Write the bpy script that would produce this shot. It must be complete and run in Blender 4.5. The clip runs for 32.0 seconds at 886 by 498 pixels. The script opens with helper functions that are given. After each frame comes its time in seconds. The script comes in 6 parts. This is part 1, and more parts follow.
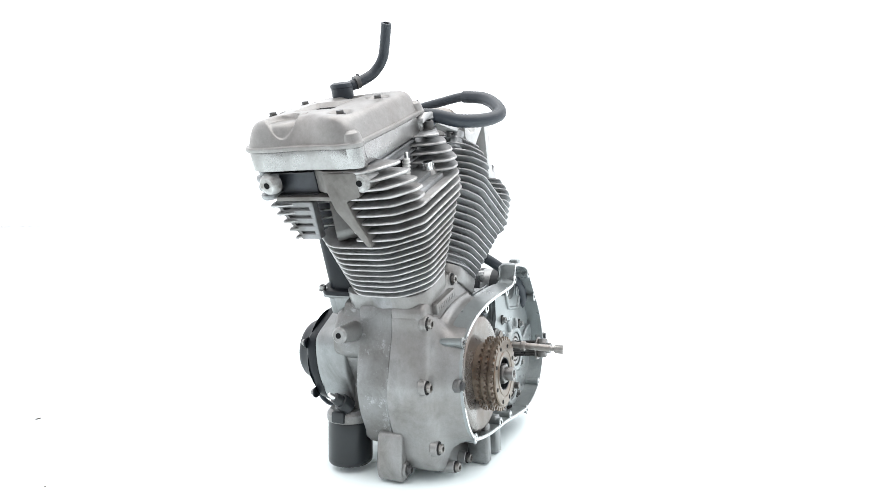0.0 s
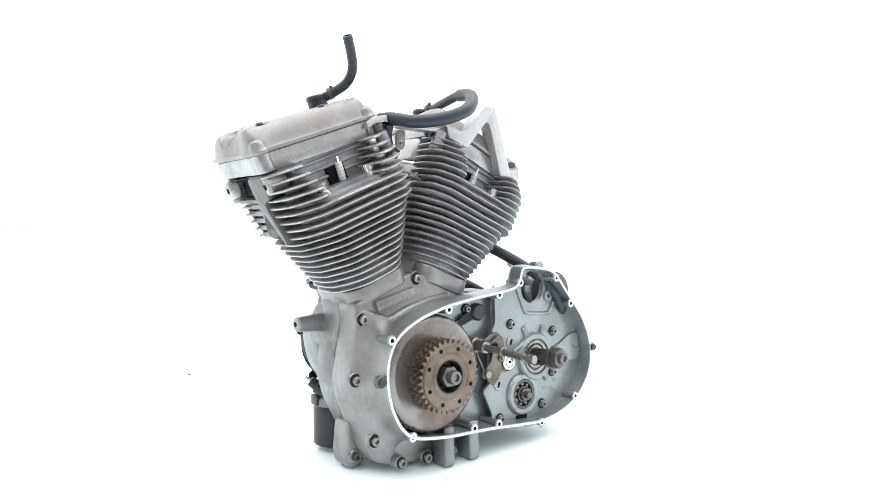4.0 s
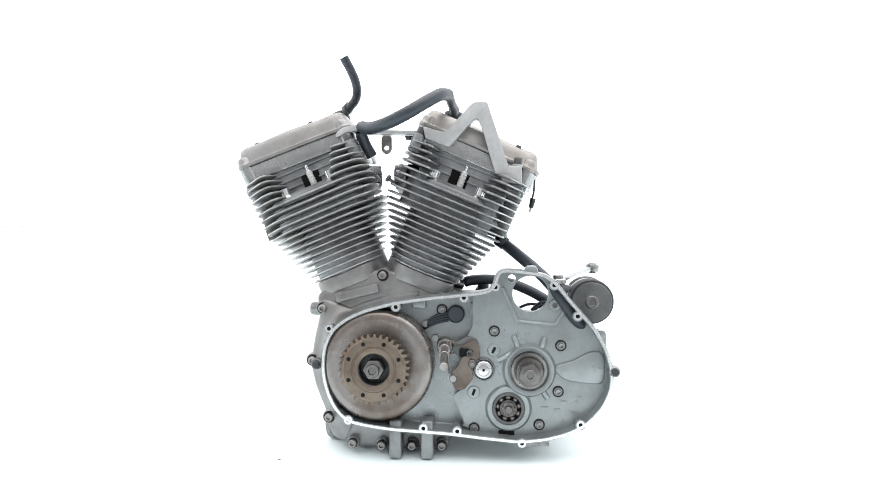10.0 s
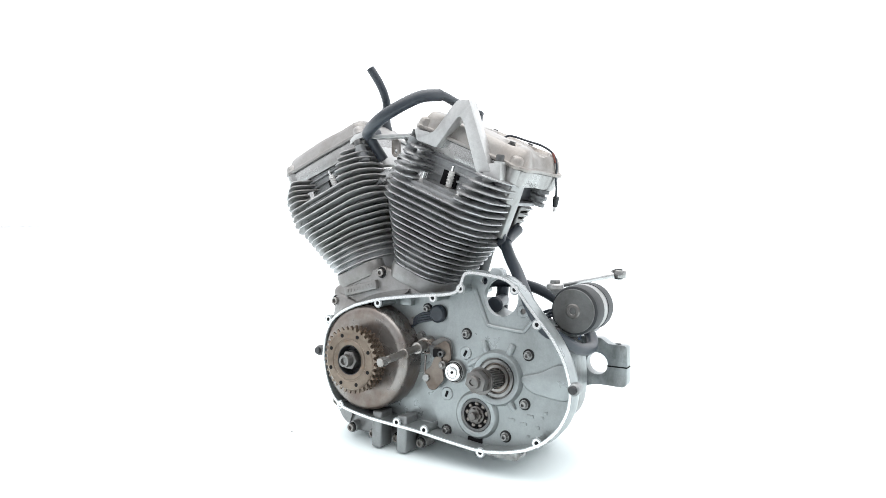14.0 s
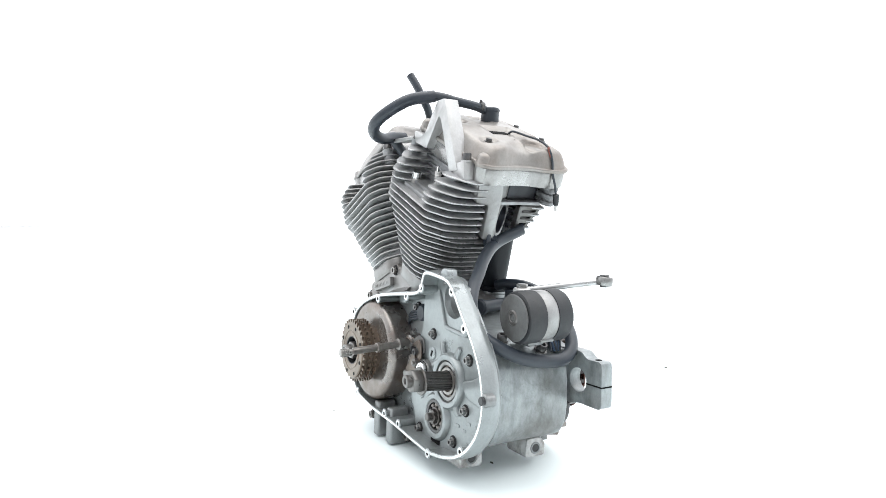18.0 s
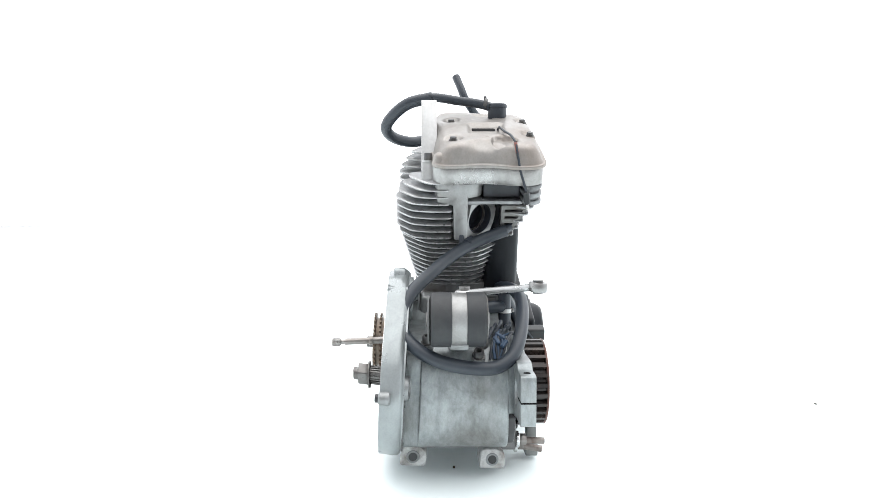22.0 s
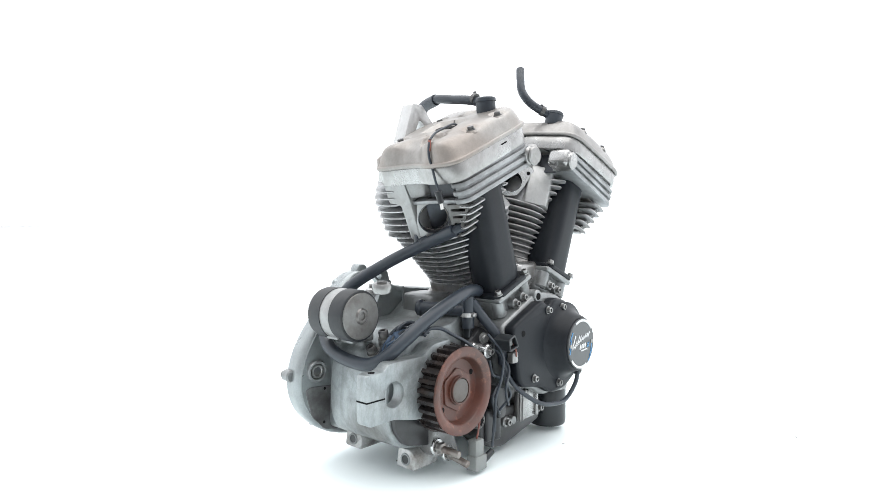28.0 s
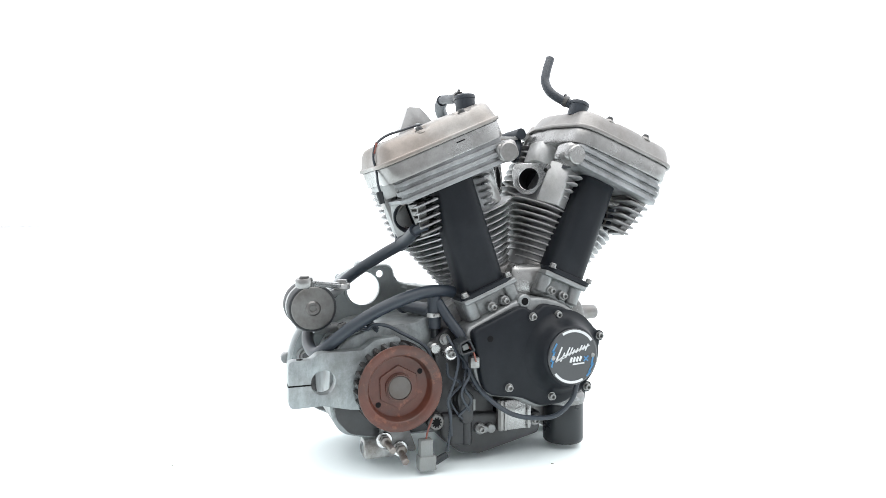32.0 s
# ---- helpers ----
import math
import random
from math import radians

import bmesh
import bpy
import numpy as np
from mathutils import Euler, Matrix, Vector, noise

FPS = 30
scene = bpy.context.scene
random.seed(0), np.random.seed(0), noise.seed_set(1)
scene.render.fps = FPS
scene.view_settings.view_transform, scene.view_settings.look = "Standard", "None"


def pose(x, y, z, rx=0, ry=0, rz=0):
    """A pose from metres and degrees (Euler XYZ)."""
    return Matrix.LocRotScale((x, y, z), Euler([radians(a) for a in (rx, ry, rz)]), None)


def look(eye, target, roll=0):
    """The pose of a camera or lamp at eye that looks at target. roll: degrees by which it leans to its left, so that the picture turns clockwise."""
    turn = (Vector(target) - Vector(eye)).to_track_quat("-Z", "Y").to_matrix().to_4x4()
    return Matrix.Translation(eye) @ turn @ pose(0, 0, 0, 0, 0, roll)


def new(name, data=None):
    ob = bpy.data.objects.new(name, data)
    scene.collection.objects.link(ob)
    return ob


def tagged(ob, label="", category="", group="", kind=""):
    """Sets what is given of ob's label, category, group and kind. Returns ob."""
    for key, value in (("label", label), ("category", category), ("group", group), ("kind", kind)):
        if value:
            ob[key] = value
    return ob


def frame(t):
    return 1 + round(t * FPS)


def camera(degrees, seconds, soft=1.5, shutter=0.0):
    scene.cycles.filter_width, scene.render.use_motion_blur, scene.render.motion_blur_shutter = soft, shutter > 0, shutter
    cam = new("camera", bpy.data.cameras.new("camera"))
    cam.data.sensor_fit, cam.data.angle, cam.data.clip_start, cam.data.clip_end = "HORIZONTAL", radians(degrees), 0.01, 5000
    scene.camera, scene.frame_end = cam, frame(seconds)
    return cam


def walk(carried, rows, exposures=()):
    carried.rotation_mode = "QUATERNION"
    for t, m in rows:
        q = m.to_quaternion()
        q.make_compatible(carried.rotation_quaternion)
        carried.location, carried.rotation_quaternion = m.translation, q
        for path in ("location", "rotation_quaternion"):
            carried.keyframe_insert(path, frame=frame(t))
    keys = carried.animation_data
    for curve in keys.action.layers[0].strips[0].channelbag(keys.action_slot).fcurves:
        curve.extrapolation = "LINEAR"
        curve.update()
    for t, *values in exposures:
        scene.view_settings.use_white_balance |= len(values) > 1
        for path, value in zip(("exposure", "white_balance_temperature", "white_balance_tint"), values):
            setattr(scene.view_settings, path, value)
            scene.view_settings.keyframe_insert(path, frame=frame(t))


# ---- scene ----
cam = camera(68.92, 32.0, soft=0.6)
CAMERA = look((0.0, -1.128, 0.391), (-0.00844, -0.129, 0.3494))
walk(cam, [(0.0, CAMERA), (32.0, CAMERA)])

# ---- light: a white photo studio, soft from all round and from overhead ----
world = bpy.data.worlds.new("studio")
scene.world = world
world.use_nodes = True
world.node_tree.nodes["Background"].inputs[0].default_value = (0.968, 0.990, 1.024, 1)
# white sheets above and behind the engine, a dimmer room behind the camera
wn = world.node_tree.nodes
w_co, w_xyz, w_map = wn.new("ShaderNodeTexCoord"), wn.new("ShaderNodeSeparateXYZ"), wn.new("ShaderNodeMapRange")
w_map.interpolation_type = "SMOOTHSTEP"
w_map.inputs[1].default_value, w_map.inputs[2].default_value = -1.05, 0.35
w_map.inputs[3].default_value, w_map.inputs[4].default_value = 0.80, 2.0
world.node_tree.links.new(w_co.outputs["Generated"], w_xyz.inputs[0])
world.node_tree.links.new(w_xyz.outputs[1], w_map.inputs[0])
world.node_tree.links.new(w_map.outputs[0], wn["Background"].inputs[1])
sun = new("overhead_softbox", bpy.data.lights.new("overhead_softbox", "SUN"))
sun.data.energy, sun.data.angle, sun.data.color = 2.5, radians(80), (1.0, 0.985, 0.96)
sun.matrix_world = look((0.15, -0.15, 2.0), (0, 0, 0.1))
scene.view_settings.exposure = 0.0


# ---- materials ----
def material(name, base, rough=0.5, metal=0.0, second=None, amount=0.35, grain=60.0, stain=9.0, bump=0.15, speck=None, rand=0.0, fine_vary=0.10, spec=0.5, streak=0.05, mottle=0.0, grime=0.0):
    """Base colour, a second colour that clouds over it in stains, fine grain and relief."""
    m = bpy.data.materials.new(name)
    m.use_nodes = True
    nt = m.node_tree
    n, link = nt.nodes, nt.links.new
    b = n["Principled BSDF"]
    co = n.new("ShaderNodeTexCoord")
    second = second or tuple(c * 0.72 for c in base)
    if name != "white_studio_sheet":
        base, second = tuple(c * 0.80 for c in base), tuple(c * 0.80 for c in second)
    big = n.new("ShaderNodeTexNoise")
    big.inputs["Scale"].default_value, big.inputs["Detail"].default_value, big.inputs["Roughness"].default_value = stain, 6, 0.62
    link(co.outputs["Object"], big.inputs["Vector"])
    ramp = n.new("ShaderNodeMapRange")
    ramp.inputs[1].default_value, ramp.inputs[2].default_value = 0.42, 0.68
    ramp.inputs[4].default_value = amount * 1.6
    link(big.outputs["Fac"], ramp.inputs[0])
    mix = n.new("ShaderNodeMix")
    mix.data_type = "RGBA"
    mix.inputs[6].default_value, mix.inputs[7].default_value = (*base, 1), (*second, 1)
    link(ramp.outputs[0], mix.inputs[0])
    fine = n.new("ShaderNodeTexNoise")
    fine.inputs["Scale"].default_value, fine.inputs["Detail"].default_value = grain * 8, 4
    link(co.outputs["Object"], fine.inputs["Vector"])
    vary = n.new("ShaderNodeMapRange")
    vary.inputs[3].default_value, vary.inputs[4].default_value = 1 - fine_vary, 1 + fine_vary
    link(fine.outputs["Fac"], vary.inputs[0])
    hsv = n.new("ShaderNodeHueSaturation")
    link(mix.outputs[2], hsv.inputs["Color"])
    last = vary.outputs[0]
    if rand:
        info = n.new("ShaderNodeObjectInfo")
        r = n.new("ShaderNodeMapRange")
        r.inputs[3].default_value, r.inputs[4].default_value = 1 - rand, 1 + rand
        link(info.outputs["Random"], r.inputs[0])
        mul = n.new("ShaderNodeMath")
        mul.operation = "MULTIPLY"
        link(last, mul.inputs[0])
        link(r.outputs[0], mul.inputs[1])
        last = mul.outputs[0]
    if streak:
        run = n.new("ShaderNodeMapping")
        run.inputs["Scale"].default_value = (1.0, 1.0, 0.42)
        link(co.outputs["Object"], run.inputs["Vector"])
        st = n.new("ShaderNodeTexNoise")
        st.inputs["Scale"].default_value, st.inputs["Detail"].default_value, st.inputs["Roughness"].default_value = 60.0, 6, 0.72
        link(run.outputs[0], st.inputs["Vector"])
        sm = n.new("ShaderNodeMapRange")
        sm.inputs[1].default_value, sm.inputs[2].default_value = 0.35, 0.65
        sm.inputs[3].default_value, sm.inputs[4].default_value = 1 - streak, 1 + streak
        link(st.outputs["Fac"], sm.inputs[0])
        by = n.new("ShaderNodeMath")
        by.operation = "MULTIPLY"
        link(last, by.inputs[0])
        link(sm.outputs[0], by.inputs[1])
        last = by.outputs[0]
    if mottle:
        mo = n.new("ShaderNodeTexNoise")
        mo.inputs["Scale"].default_value, mo.inputs["Detail"].default_value, mo.inputs["Roughness"].default_value = 130.0, 6, 0.7
        link(co.outputs["Object"], mo.inputs["Vector"])
        mm = n.new("ShaderNodeMapRange")
        mm.inputs[1].default_value, mm.inputs[2].default_value = 0.36, 0.64
        mm.inputs[3].default_value, mm.inputs[4].default_value = 1 - 0.4 * mottle, 1 + 0.4 * mottle
        link(mo.outputs["Fac"], mm.inputs[0])
        pit = n.new("ShaderNodeTexVoronoi")
        pit.inputs["Scale"].default_value = 95.0
        link(co.outputs["Object"], pit.inputs["Vector"])
        pm = n.new("ShaderNodeMapRange")
        pm.inputs[1].default_value, pm.inputs[2].default_value = 0.06, 0.16
        pm.inputs[3].default_value, pm.inputs[4].default_value = 1 - 0.7 * mottle, 1.0
        link(pit.outputs["Distance"], pm.inputs[0])
        for out in (mm.outputs[0], pm.outputs[0]):
            by = n.new("ShaderNodeMath")
            by.operation = "MULTIPLY"
            link(last, by.inputs[0])
            link(out, by.inputs[1])
            last = by.outputs[0]
    link(last, hsv.inputs["Value"])
    colour = hsv.outputs["Color"]
    if speck:
        sp = n.new("ShaderNodeTexNoise")
        sp.inputs["Scale"].default_value, sp.inputs["Detail"].default_value, sp.inputs["Roughness"].default_value = grain, 8, 0.75
        link(co.outputs["Object"], sp.inputs["Vector"])
        sr = n.new("ShaderNodeMapRange")
        sr.inputs[1].default_value, sr.inputs[2].default_value, sr.inputs[4].default_value = 0.56, 0.66, 0.75
        link(sp.outputs["Fac"], sr.inputs[0])
        m2 = n.new("ShaderNodeMix")
        m2.data_type = "RGBA"
        m2.inputs[7].default_value = (*speck, 1)
        link(colour, m2.inputs[6])
        link(sr.outputs[0], m2.inputs[0])
        colour = m2.outputs[2]
    if grime:
        g = n.new("ShaderNodeTexNoise")
        g.inputs["Scale"].default_value, g.inputs["Detail"].default_value, g.inputs["Roughness"].default_value = 17.0, 10, 0.70
        g.inputs["Distortion"].default_value = 0.6
        link(co.outputs["Object"], g.inputs["Vector"])
        gr = n.new("ShaderNodeMapRange")
        gr.inputs[1].default_value, gr.inputs[2].default_value, gr.inputs[4].default_value = 0.50, 0.68, grime
        link(g.outputs["Fac"], gr.inputs[0])
        m3 = n.new("ShaderNodeMix")
        m3.data_type = "RGBA"
        m3.inputs[7].default_value = (0.052, 0.047, 0.042, 1)
        link(colour, m3.inputs[6])
        link(gr.outputs[0], m3.inputs[0])
        colour = m3.outputs[2]
    link(colour, b.inputs["Base Color"])
    b.inputs["Metallic"].default_value = metal
    rr = n.new("ShaderNodeMapRange")
    rr.inputs[3].default_value, rr.inputs[4].default_value = max(0.05, rough - 0.12), min(1, rough + 0.12)
    link(big.outputs["Fac"], rr.inputs[0])
    link(rr.outputs[0], b.inputs["Roughness"])
    b.inputs["Specular IOR Level"].default_value = spec
    if bump:
        bp = n.new("ShaderNodeBump")
        bp.inputs["Strength"].default_value, bp.inputs["Distance"].default_value = bump * 0.4, 0.0006
        link(fine.outputs["Fac"], bp.inputs["Height"])
        link(bp.outputs[0], b.inputs["Normal"])
    return m


ALLOY = material("cast_aluminium", (0.33, 0.345, 0.35), 0.36, 0.55, (0.20, 0.195, 0.188), 0.35, 70, 11, 0.35, mottle=0.10, grime=0.42)
ALLOY_DIRTY = material("weathered_cast_aluminium", (0.27, 0.272, 0.272), 0.42, 0.45, (0.18, 0.170, 0.160), 0.55, 60, 13, 0.3, speck=(0.40, 0.415, 0.42), mottle=0.14, grime=0.35)
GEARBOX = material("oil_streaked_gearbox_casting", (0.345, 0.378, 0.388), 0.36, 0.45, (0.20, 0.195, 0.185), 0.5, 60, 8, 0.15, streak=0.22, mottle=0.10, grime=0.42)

CASE_LEFT = material("oxidised_left_case", (0.355, 0.357, 0.356), 0.33, 0.5, (0.235, 0.220, 0.208), 0.6, 60, 9, 0.2, mottle=0.10, grime=0.34)
ALLOY_INNER = material("oily_primary_casting", (0.365, 0.395, 0.402), 0.30, 0.5, (0.27, 0.288, 0.287), 0.35, 50, 9, 0.2, mottle=0.08, grime=0.16)
FIN = material("fin_face", (0.385, 0.394, 0.405), 0.42, 0.35, (0.23, 0.227, 0.225), 0.5, 60, 18, 0.3, rand=0.08, mottle=0.12, grime=0.25)
# fin highlights put into colour; front rims brighter for bounce in the V
FIN_EDGE_FRONT = material("front_lit_fin_edge", (0.60, 0.597, 0.595), 0.34, 0.5, (0.31, 0.30, 0.29), 0.6, 60, 35, 0.2, mottle=0.16)
FIN_EDGE = material("lit_fin_edge", (0.49, 0.494, 0.50), 0.28, 0.65, (0.30, 0.295, 0.29), 0.6, 60, 35, 0.2, mottle=0.14)
HEAD = material("head_casting", (0.41, 0.422, 0.432), 0.44, 0.55, (0.15, 0.15, 0.15), 0.45, 60, 14, 0.3, mottle=0.12, grime=0.3)
COVER_FRONT = material("grimed_cover_silver_paint", (0.355, 0.345, 0.336), 0.34, 0.45, (0.265, 0.246, 0.232), 0.55, 50, 13, 0.12, mottle=0.12, grime=0.16)
COVER = material("rocker_cover_silver_paint", (0.385, 0.368, 0.350), 0.36, 0.45, (0.29, 0.250, 0.220), 0.5, 50, 13, 0.12, mottle=0.09, grime=0.16)
COVER_LOW = material("polished_rocker_box", (0.46, 0.46, 0.456), 0.28, 0.80, (0.30, 0.288, 0.277), 0.45, 50, 14, 0.12, mottle=0.12, grime=0.22)
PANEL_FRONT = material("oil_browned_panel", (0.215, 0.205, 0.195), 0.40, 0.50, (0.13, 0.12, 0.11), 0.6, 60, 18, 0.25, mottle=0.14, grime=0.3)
FIN_FRONT = material("road_grimed_fin", (0.345, 0.350, 0.358), 0.42, 0.35, (0.20, 0.188, 0.178), 0.55, 60, 18, 0.3, rand=0.08, mottle=0.14, grime=0.25)
PANEL = material("smooth_head_panel", (0.40, 0.405, 0.405), 0.36, 0.55, (0.27, 0.262, 0.25), 0.5, 60, 16, 0.2, mottle=0.12, grime=0.28)
LUG_PALE = material("bare_chipped_lug", (0.66, 0.665, 0.66), 0.4, 0.3, (0.24, 0.22, 0.20), 0.55, 60, 45, 0.3, grime=0.75)
ROD_ALLOY = material("worn_bright_alloy_rod", (0.62, 0.63, 0.63), 0.25, 0.7, (0.42, 0.42, 0.42), 0.5, 60, 40, 0.1)
MACHINED = material("machined_gasket_face", (0.92, 0.93, 0.93), 0.24, 0.92, (0.74, 0.74, 0.74), 0.35, 60, 25, 0.05, mottle=0.08, grime=0.12)
BRACKET = material("brushed_bracket", (0.63, 0.63, 0.627), 0.36, 0.5, (0.52, 0.52, 0.51), 0.45, 80, 14, 0.1, mottle=0.12, grime=0.16)
BLACK = material("satin_black_cover", (0.0085, 0.0108, 0.0150), 0.44, 0.0, (0.015, 0.018, 0.0225), 0.6, 80, 14, 0.2, spec=0.22, mottle=0.12)
BLACK_PART = material("black_filter_paint", (0.022, 0.026, 0.030), 0.3, 0.0, (0.024, 0.026, 0.028), 0.5, 60, 15, 0.08, spec=0.4)
RUBBER = material("hose_rubber", (0.026, 0.035, 0.048), 0.42, 0.0, (0.041, 0.050, 0.062), 0.5, 80, 20, 0.15, mottle=0.10)
RUBBER_PLATE = material("rubber_coated_plate", (0.13, 0.135, 0.135), 0.6, 0.1, (0.07, 0.068, 0.065), 0.6, 80, 25, 0.35)
MOUNT_RUBBER = material("mount_rubber", (0.024, 0.027, 0.031), 0.6, 0.0, (0.048, 0.050, 0.052), 0.6, 80, 18, 0.35, mottle=0.14)
RUST = material("rusty_sprocket_paint", (0.118, 0.040, 0.027), 0.38, 0.1, (0.080, 0.032, 0.023), 0.6, 60, 16, 0.35, speck=(0.20, 0.075, 0.045), mottle=0.16, grime=0.4)
GROOVE = material("greasy_pulley_teeth", (0.034, 0.030, 0.030), 0.24, 0.35, (0.060, 0.042, 0.034), 0.5, 60, 40, 0.3, mottle=0.18)
ROTOR = material("tarnished_steel_rotor", (0.315, 0.294, 0.279), 0.28, 0.72, (0.185, 0.135, 0.108), 0.6, 50, 16, 0.2, speck=(0.19, 0.15, 0.125), mottle=0.16, grime=0.2)
SPROCKET = material("oil_brown_sprocket", (0.225, 0.180, 0.142), 0.34, 0.55, (0.13, 0.095, 0.07), 0.6, 60, 18, 0.25, speck=(0.21, 0.115, 0.065), mottle=0.14, grime=0.35)
STEEL_DARK = material("dark_oiled_steel", (0.20, 0.195, 0.19), 0.3, 0.7, (0.12, 0.105, 0.095), 0.5, 60, 30, 0.1)
STEEL = material("oiled_steel", (0.36, 0.345, 0.33), 0.3, 0.8, (0.20, 0.165, 0.14), 0.5, 60, 30, 0.1)
ZINC = material("zinc_bolt", (0.36, 0.36, 0.355), 0.3, 0.8, (0.20, 0.195, 0.19), 0.5, 60, 60, 0.1)
DARK_BOLT = material("black_oxide_bolt", (0.11, 0.112, 0.115), 0.4, 0.5, (0.2, 0.19, 0.175), 0.4, 60, 60, 0.1)
STUD_RUST = material("corroded_stud", (0.30, 0.275, 0.255), 0.4, 0.5, (0.13, 0.085, 0.065), 0.6, 60, 60, 0.3)
RUST_DARK = material("dark_rusted_nut", (0.105, 0.052, 0.041), 0.5, 0.1, (0.055, 0.034, 0.028), 0.6, 60, 30, 0.3)
PULLEY_STEEL = material("oil_grey_shaft_end", (0.13, 0.118, 0.110), 0.42, 0.4, (0.085, 0.066, 0.055), 0.6, 60, 22, 0.25, grime=0.3)
PLATE = material("dull_steel_plate", (0.235, 0.235, 0.23), 0.45, 0.5, (0.13, 0.12, 0.11), 0.6, 60, 22, 0.25, grime=0.3)
CHROME = material("polished_steel", (0.82, 0.82, 0.82), 0.12, 1.0, (0.66, 0.66, 0.66), 0.3, 60, 30, 0.0)
# black for the shadow gaps round the screws
SHADE = material("screw_gap_shade", (0.03, 0.03, 0.031), 0.7, 0.0, spec=0.15)
HOLE = material("dark_bore", (0.012, 0.012, 0.013), 0.8, 0.0, spec=0.1)
CERAMIC = material("plug_ceramic", (0.82, 0.81, 0.79), 0.2, 0.0, (0.62, 0.60, 0.57), 0.3, 50, 60, 0.0)
PLASTIC_GREY = material("grey_connector", (0.27, 0.285, 0.28), 0.5, 0.0, (0.19, 0.195, 0.19), 0.4)
WIRE_RED = material("red_wire", (0.30, 0.10, 0.075), 0.5, 0.0, (0.16, 0.08, 0.07), 0.6, 60, 60)
WIRE_BLUE = material("blue_wire", (0.045, 0.085, 0.15), 0.5, 0.0)
WHITE_PRINT = material("white_print", (0.72, 0.73, 0.74), 0.45, 0.0, None, 0.1, bump=0, streak=0.0)
BLUE_PRINT = material("blue_print", (0.05, 0.22, 0.45), 0.45, 0.0, None, 0.2, bump=0, streak=0.0)
DECAL = material("decal_disc", (0.055, 0.058, 0.062), 0.25, 0.0, (0.075, 0.078, 0.08), 0.4, bump=0.03, streak=0.0)
FLOOR = material("white_studio_sheet", (0.87, 0.945, 0.955), 0.6, 0.0, (0.86, 0.935, 0.945), 0.3, 20, 2, 0.0, fine_vary=0.0, spec=0.2, streak=0.0)
OIL_BLACK = material("oily_black_moulding", (0.020, 0.022, 0.026), 0.35, 0.0, (0.045, 0.045, 0.045), 0.6, 60, 20, 0.2)
HEAD_DARK = material("dark_brown_casting", (0.19, 0.19, 0.185), 0.32, 0.55, (0.095, 0.085, 0.075), 0.7, 60, 22, 0.3, mottle=0.14)
# oil and the shade of recesses share this dark colour
ALLOY_OIL_SHADE = material("oil_and_shade_casting", (0.052, 0.053, 0.056), 0.32, 0.2, (0.028, 0.027, 0.027), 0.5, 60, 16, 0.3)
PORT = material("dark_port_steel", (0.060, 0.068, 0.082), 0.34, 0.5, (0.030, 0.030, 0.032), 0.5, 60, 30, 0.2)
OILY_STEEL = material("oil_brown_steel_plate", (0.215, 0.180, 0.155), 0.33, 0.65, (0.11, 0.082, 0.064), 0.6, 60, 30, 0.2, mottle=0.2)
# carries the shade of the hollows under the rocker boxes
POCKET = material("shade_painted_pocket", (0.050, 0.055, 0.066), 0.36, 0.3, (0.030, 0.032, 0.037), 0.5, 60, 16, 0.2, mottle=0.15)
GREASE_SHADE = material("grease_and_shade_casting", (0.215, 0.217, 0.220), 0.4, 0.3, (0.060, 0.058, 0.056), 0.7, 60, 10, 0.3, mottle=0.25, grime=0.5)
ROOM = material("grey_studio_floor", (0.26, 0.26, 0.265), 0.5, 0.0, (0.20, 0.20, 0.205), 0.4, 20, 2, 0.1)
DIRT = material("dirt_chip", (0.09, 0.08, 0.07), 0.8, 0.0)


# ---- mesh helpers ----
def finish(bm, angle=35):
    bmesh.ops.recalc_face_normals(bm, faces=bm.faces[:])
    for f in bm.faces:
        f.smooth = True
    lim = radians(angle)
    for e in bm.edges:
        if len(e.link_faces) == 2 and e.calc_face_angle(0) > lim:
            e.smooth = False


def level(parent):
    """No piece goes deeper than thing > part > sub-part."""
    while parent is not None and parent.parent is not None and parent.parent.parent is not None:
        parent = parent.parent
    return parent


def part(name, bm, mat, parent, label="", angle=35):
    finish(bm, angle)
    parent = level(parent)
    me = bpy.data.meshes.new(name)
    bm.to_mesh(me)
    bm.free()
    for m in (mat if isinstance(mat, (list, tuple)) else (mat,)):
        me.materials.append(m)
    ob = new(name, me)
    ob.parent = parent
    return tagged(ob, label)


def shared(name, me, m, parent):
    """Another object on a mesh that is already there."""
    ob = new(name, me)
    ob.parent = level(parent)
    ob.matrix_basis = m
    return ob


def axes(direction, origin=(0, 0, 0)):
    """A pose whose z axis points along direction."""
    return Matrix.Translation(origin) @ Vector(direction).to_track_quat("Z", "Y").to_matrix().to_4x4()


def soften(bm, width, segments=2, angle=30, faces=None):
    edges = [e for e in bm.edges if len(e.link_faces) == 2 and e.calc_face_angle(0) > radians(angle)]
    if edges and width > 0:
        bmesh.ops.bevel(bm, geom=edges, offset=width, segments=segments, affect="EDGES", profile=0.5, clamp_overlap=True)


def merge(bm, other):
    me = bpy.data.meshes.new("tmp")
    other.to_mesh(me)
    other.free()
    bm.from_mesh(me)
    bpy.data.meshes.remove(me)
    return bm


def box(size, centre=(0, 0, 0), m=None, bevel=0.0, segments=2, bm=None):
    b = bmesh.new()
    bmesh.ops.create_cube(b, size=1)
    bmesh.ops.scale(b, vec=size, verts=b.verts)
    soften(b, bevel, segments)
    bmesh.ops.transform(b, matrix=(m or Matrix.Identity(4)) @ Matrix.Translation(centre), verts=b.verts)
    return merge(bm, b) if bm else b


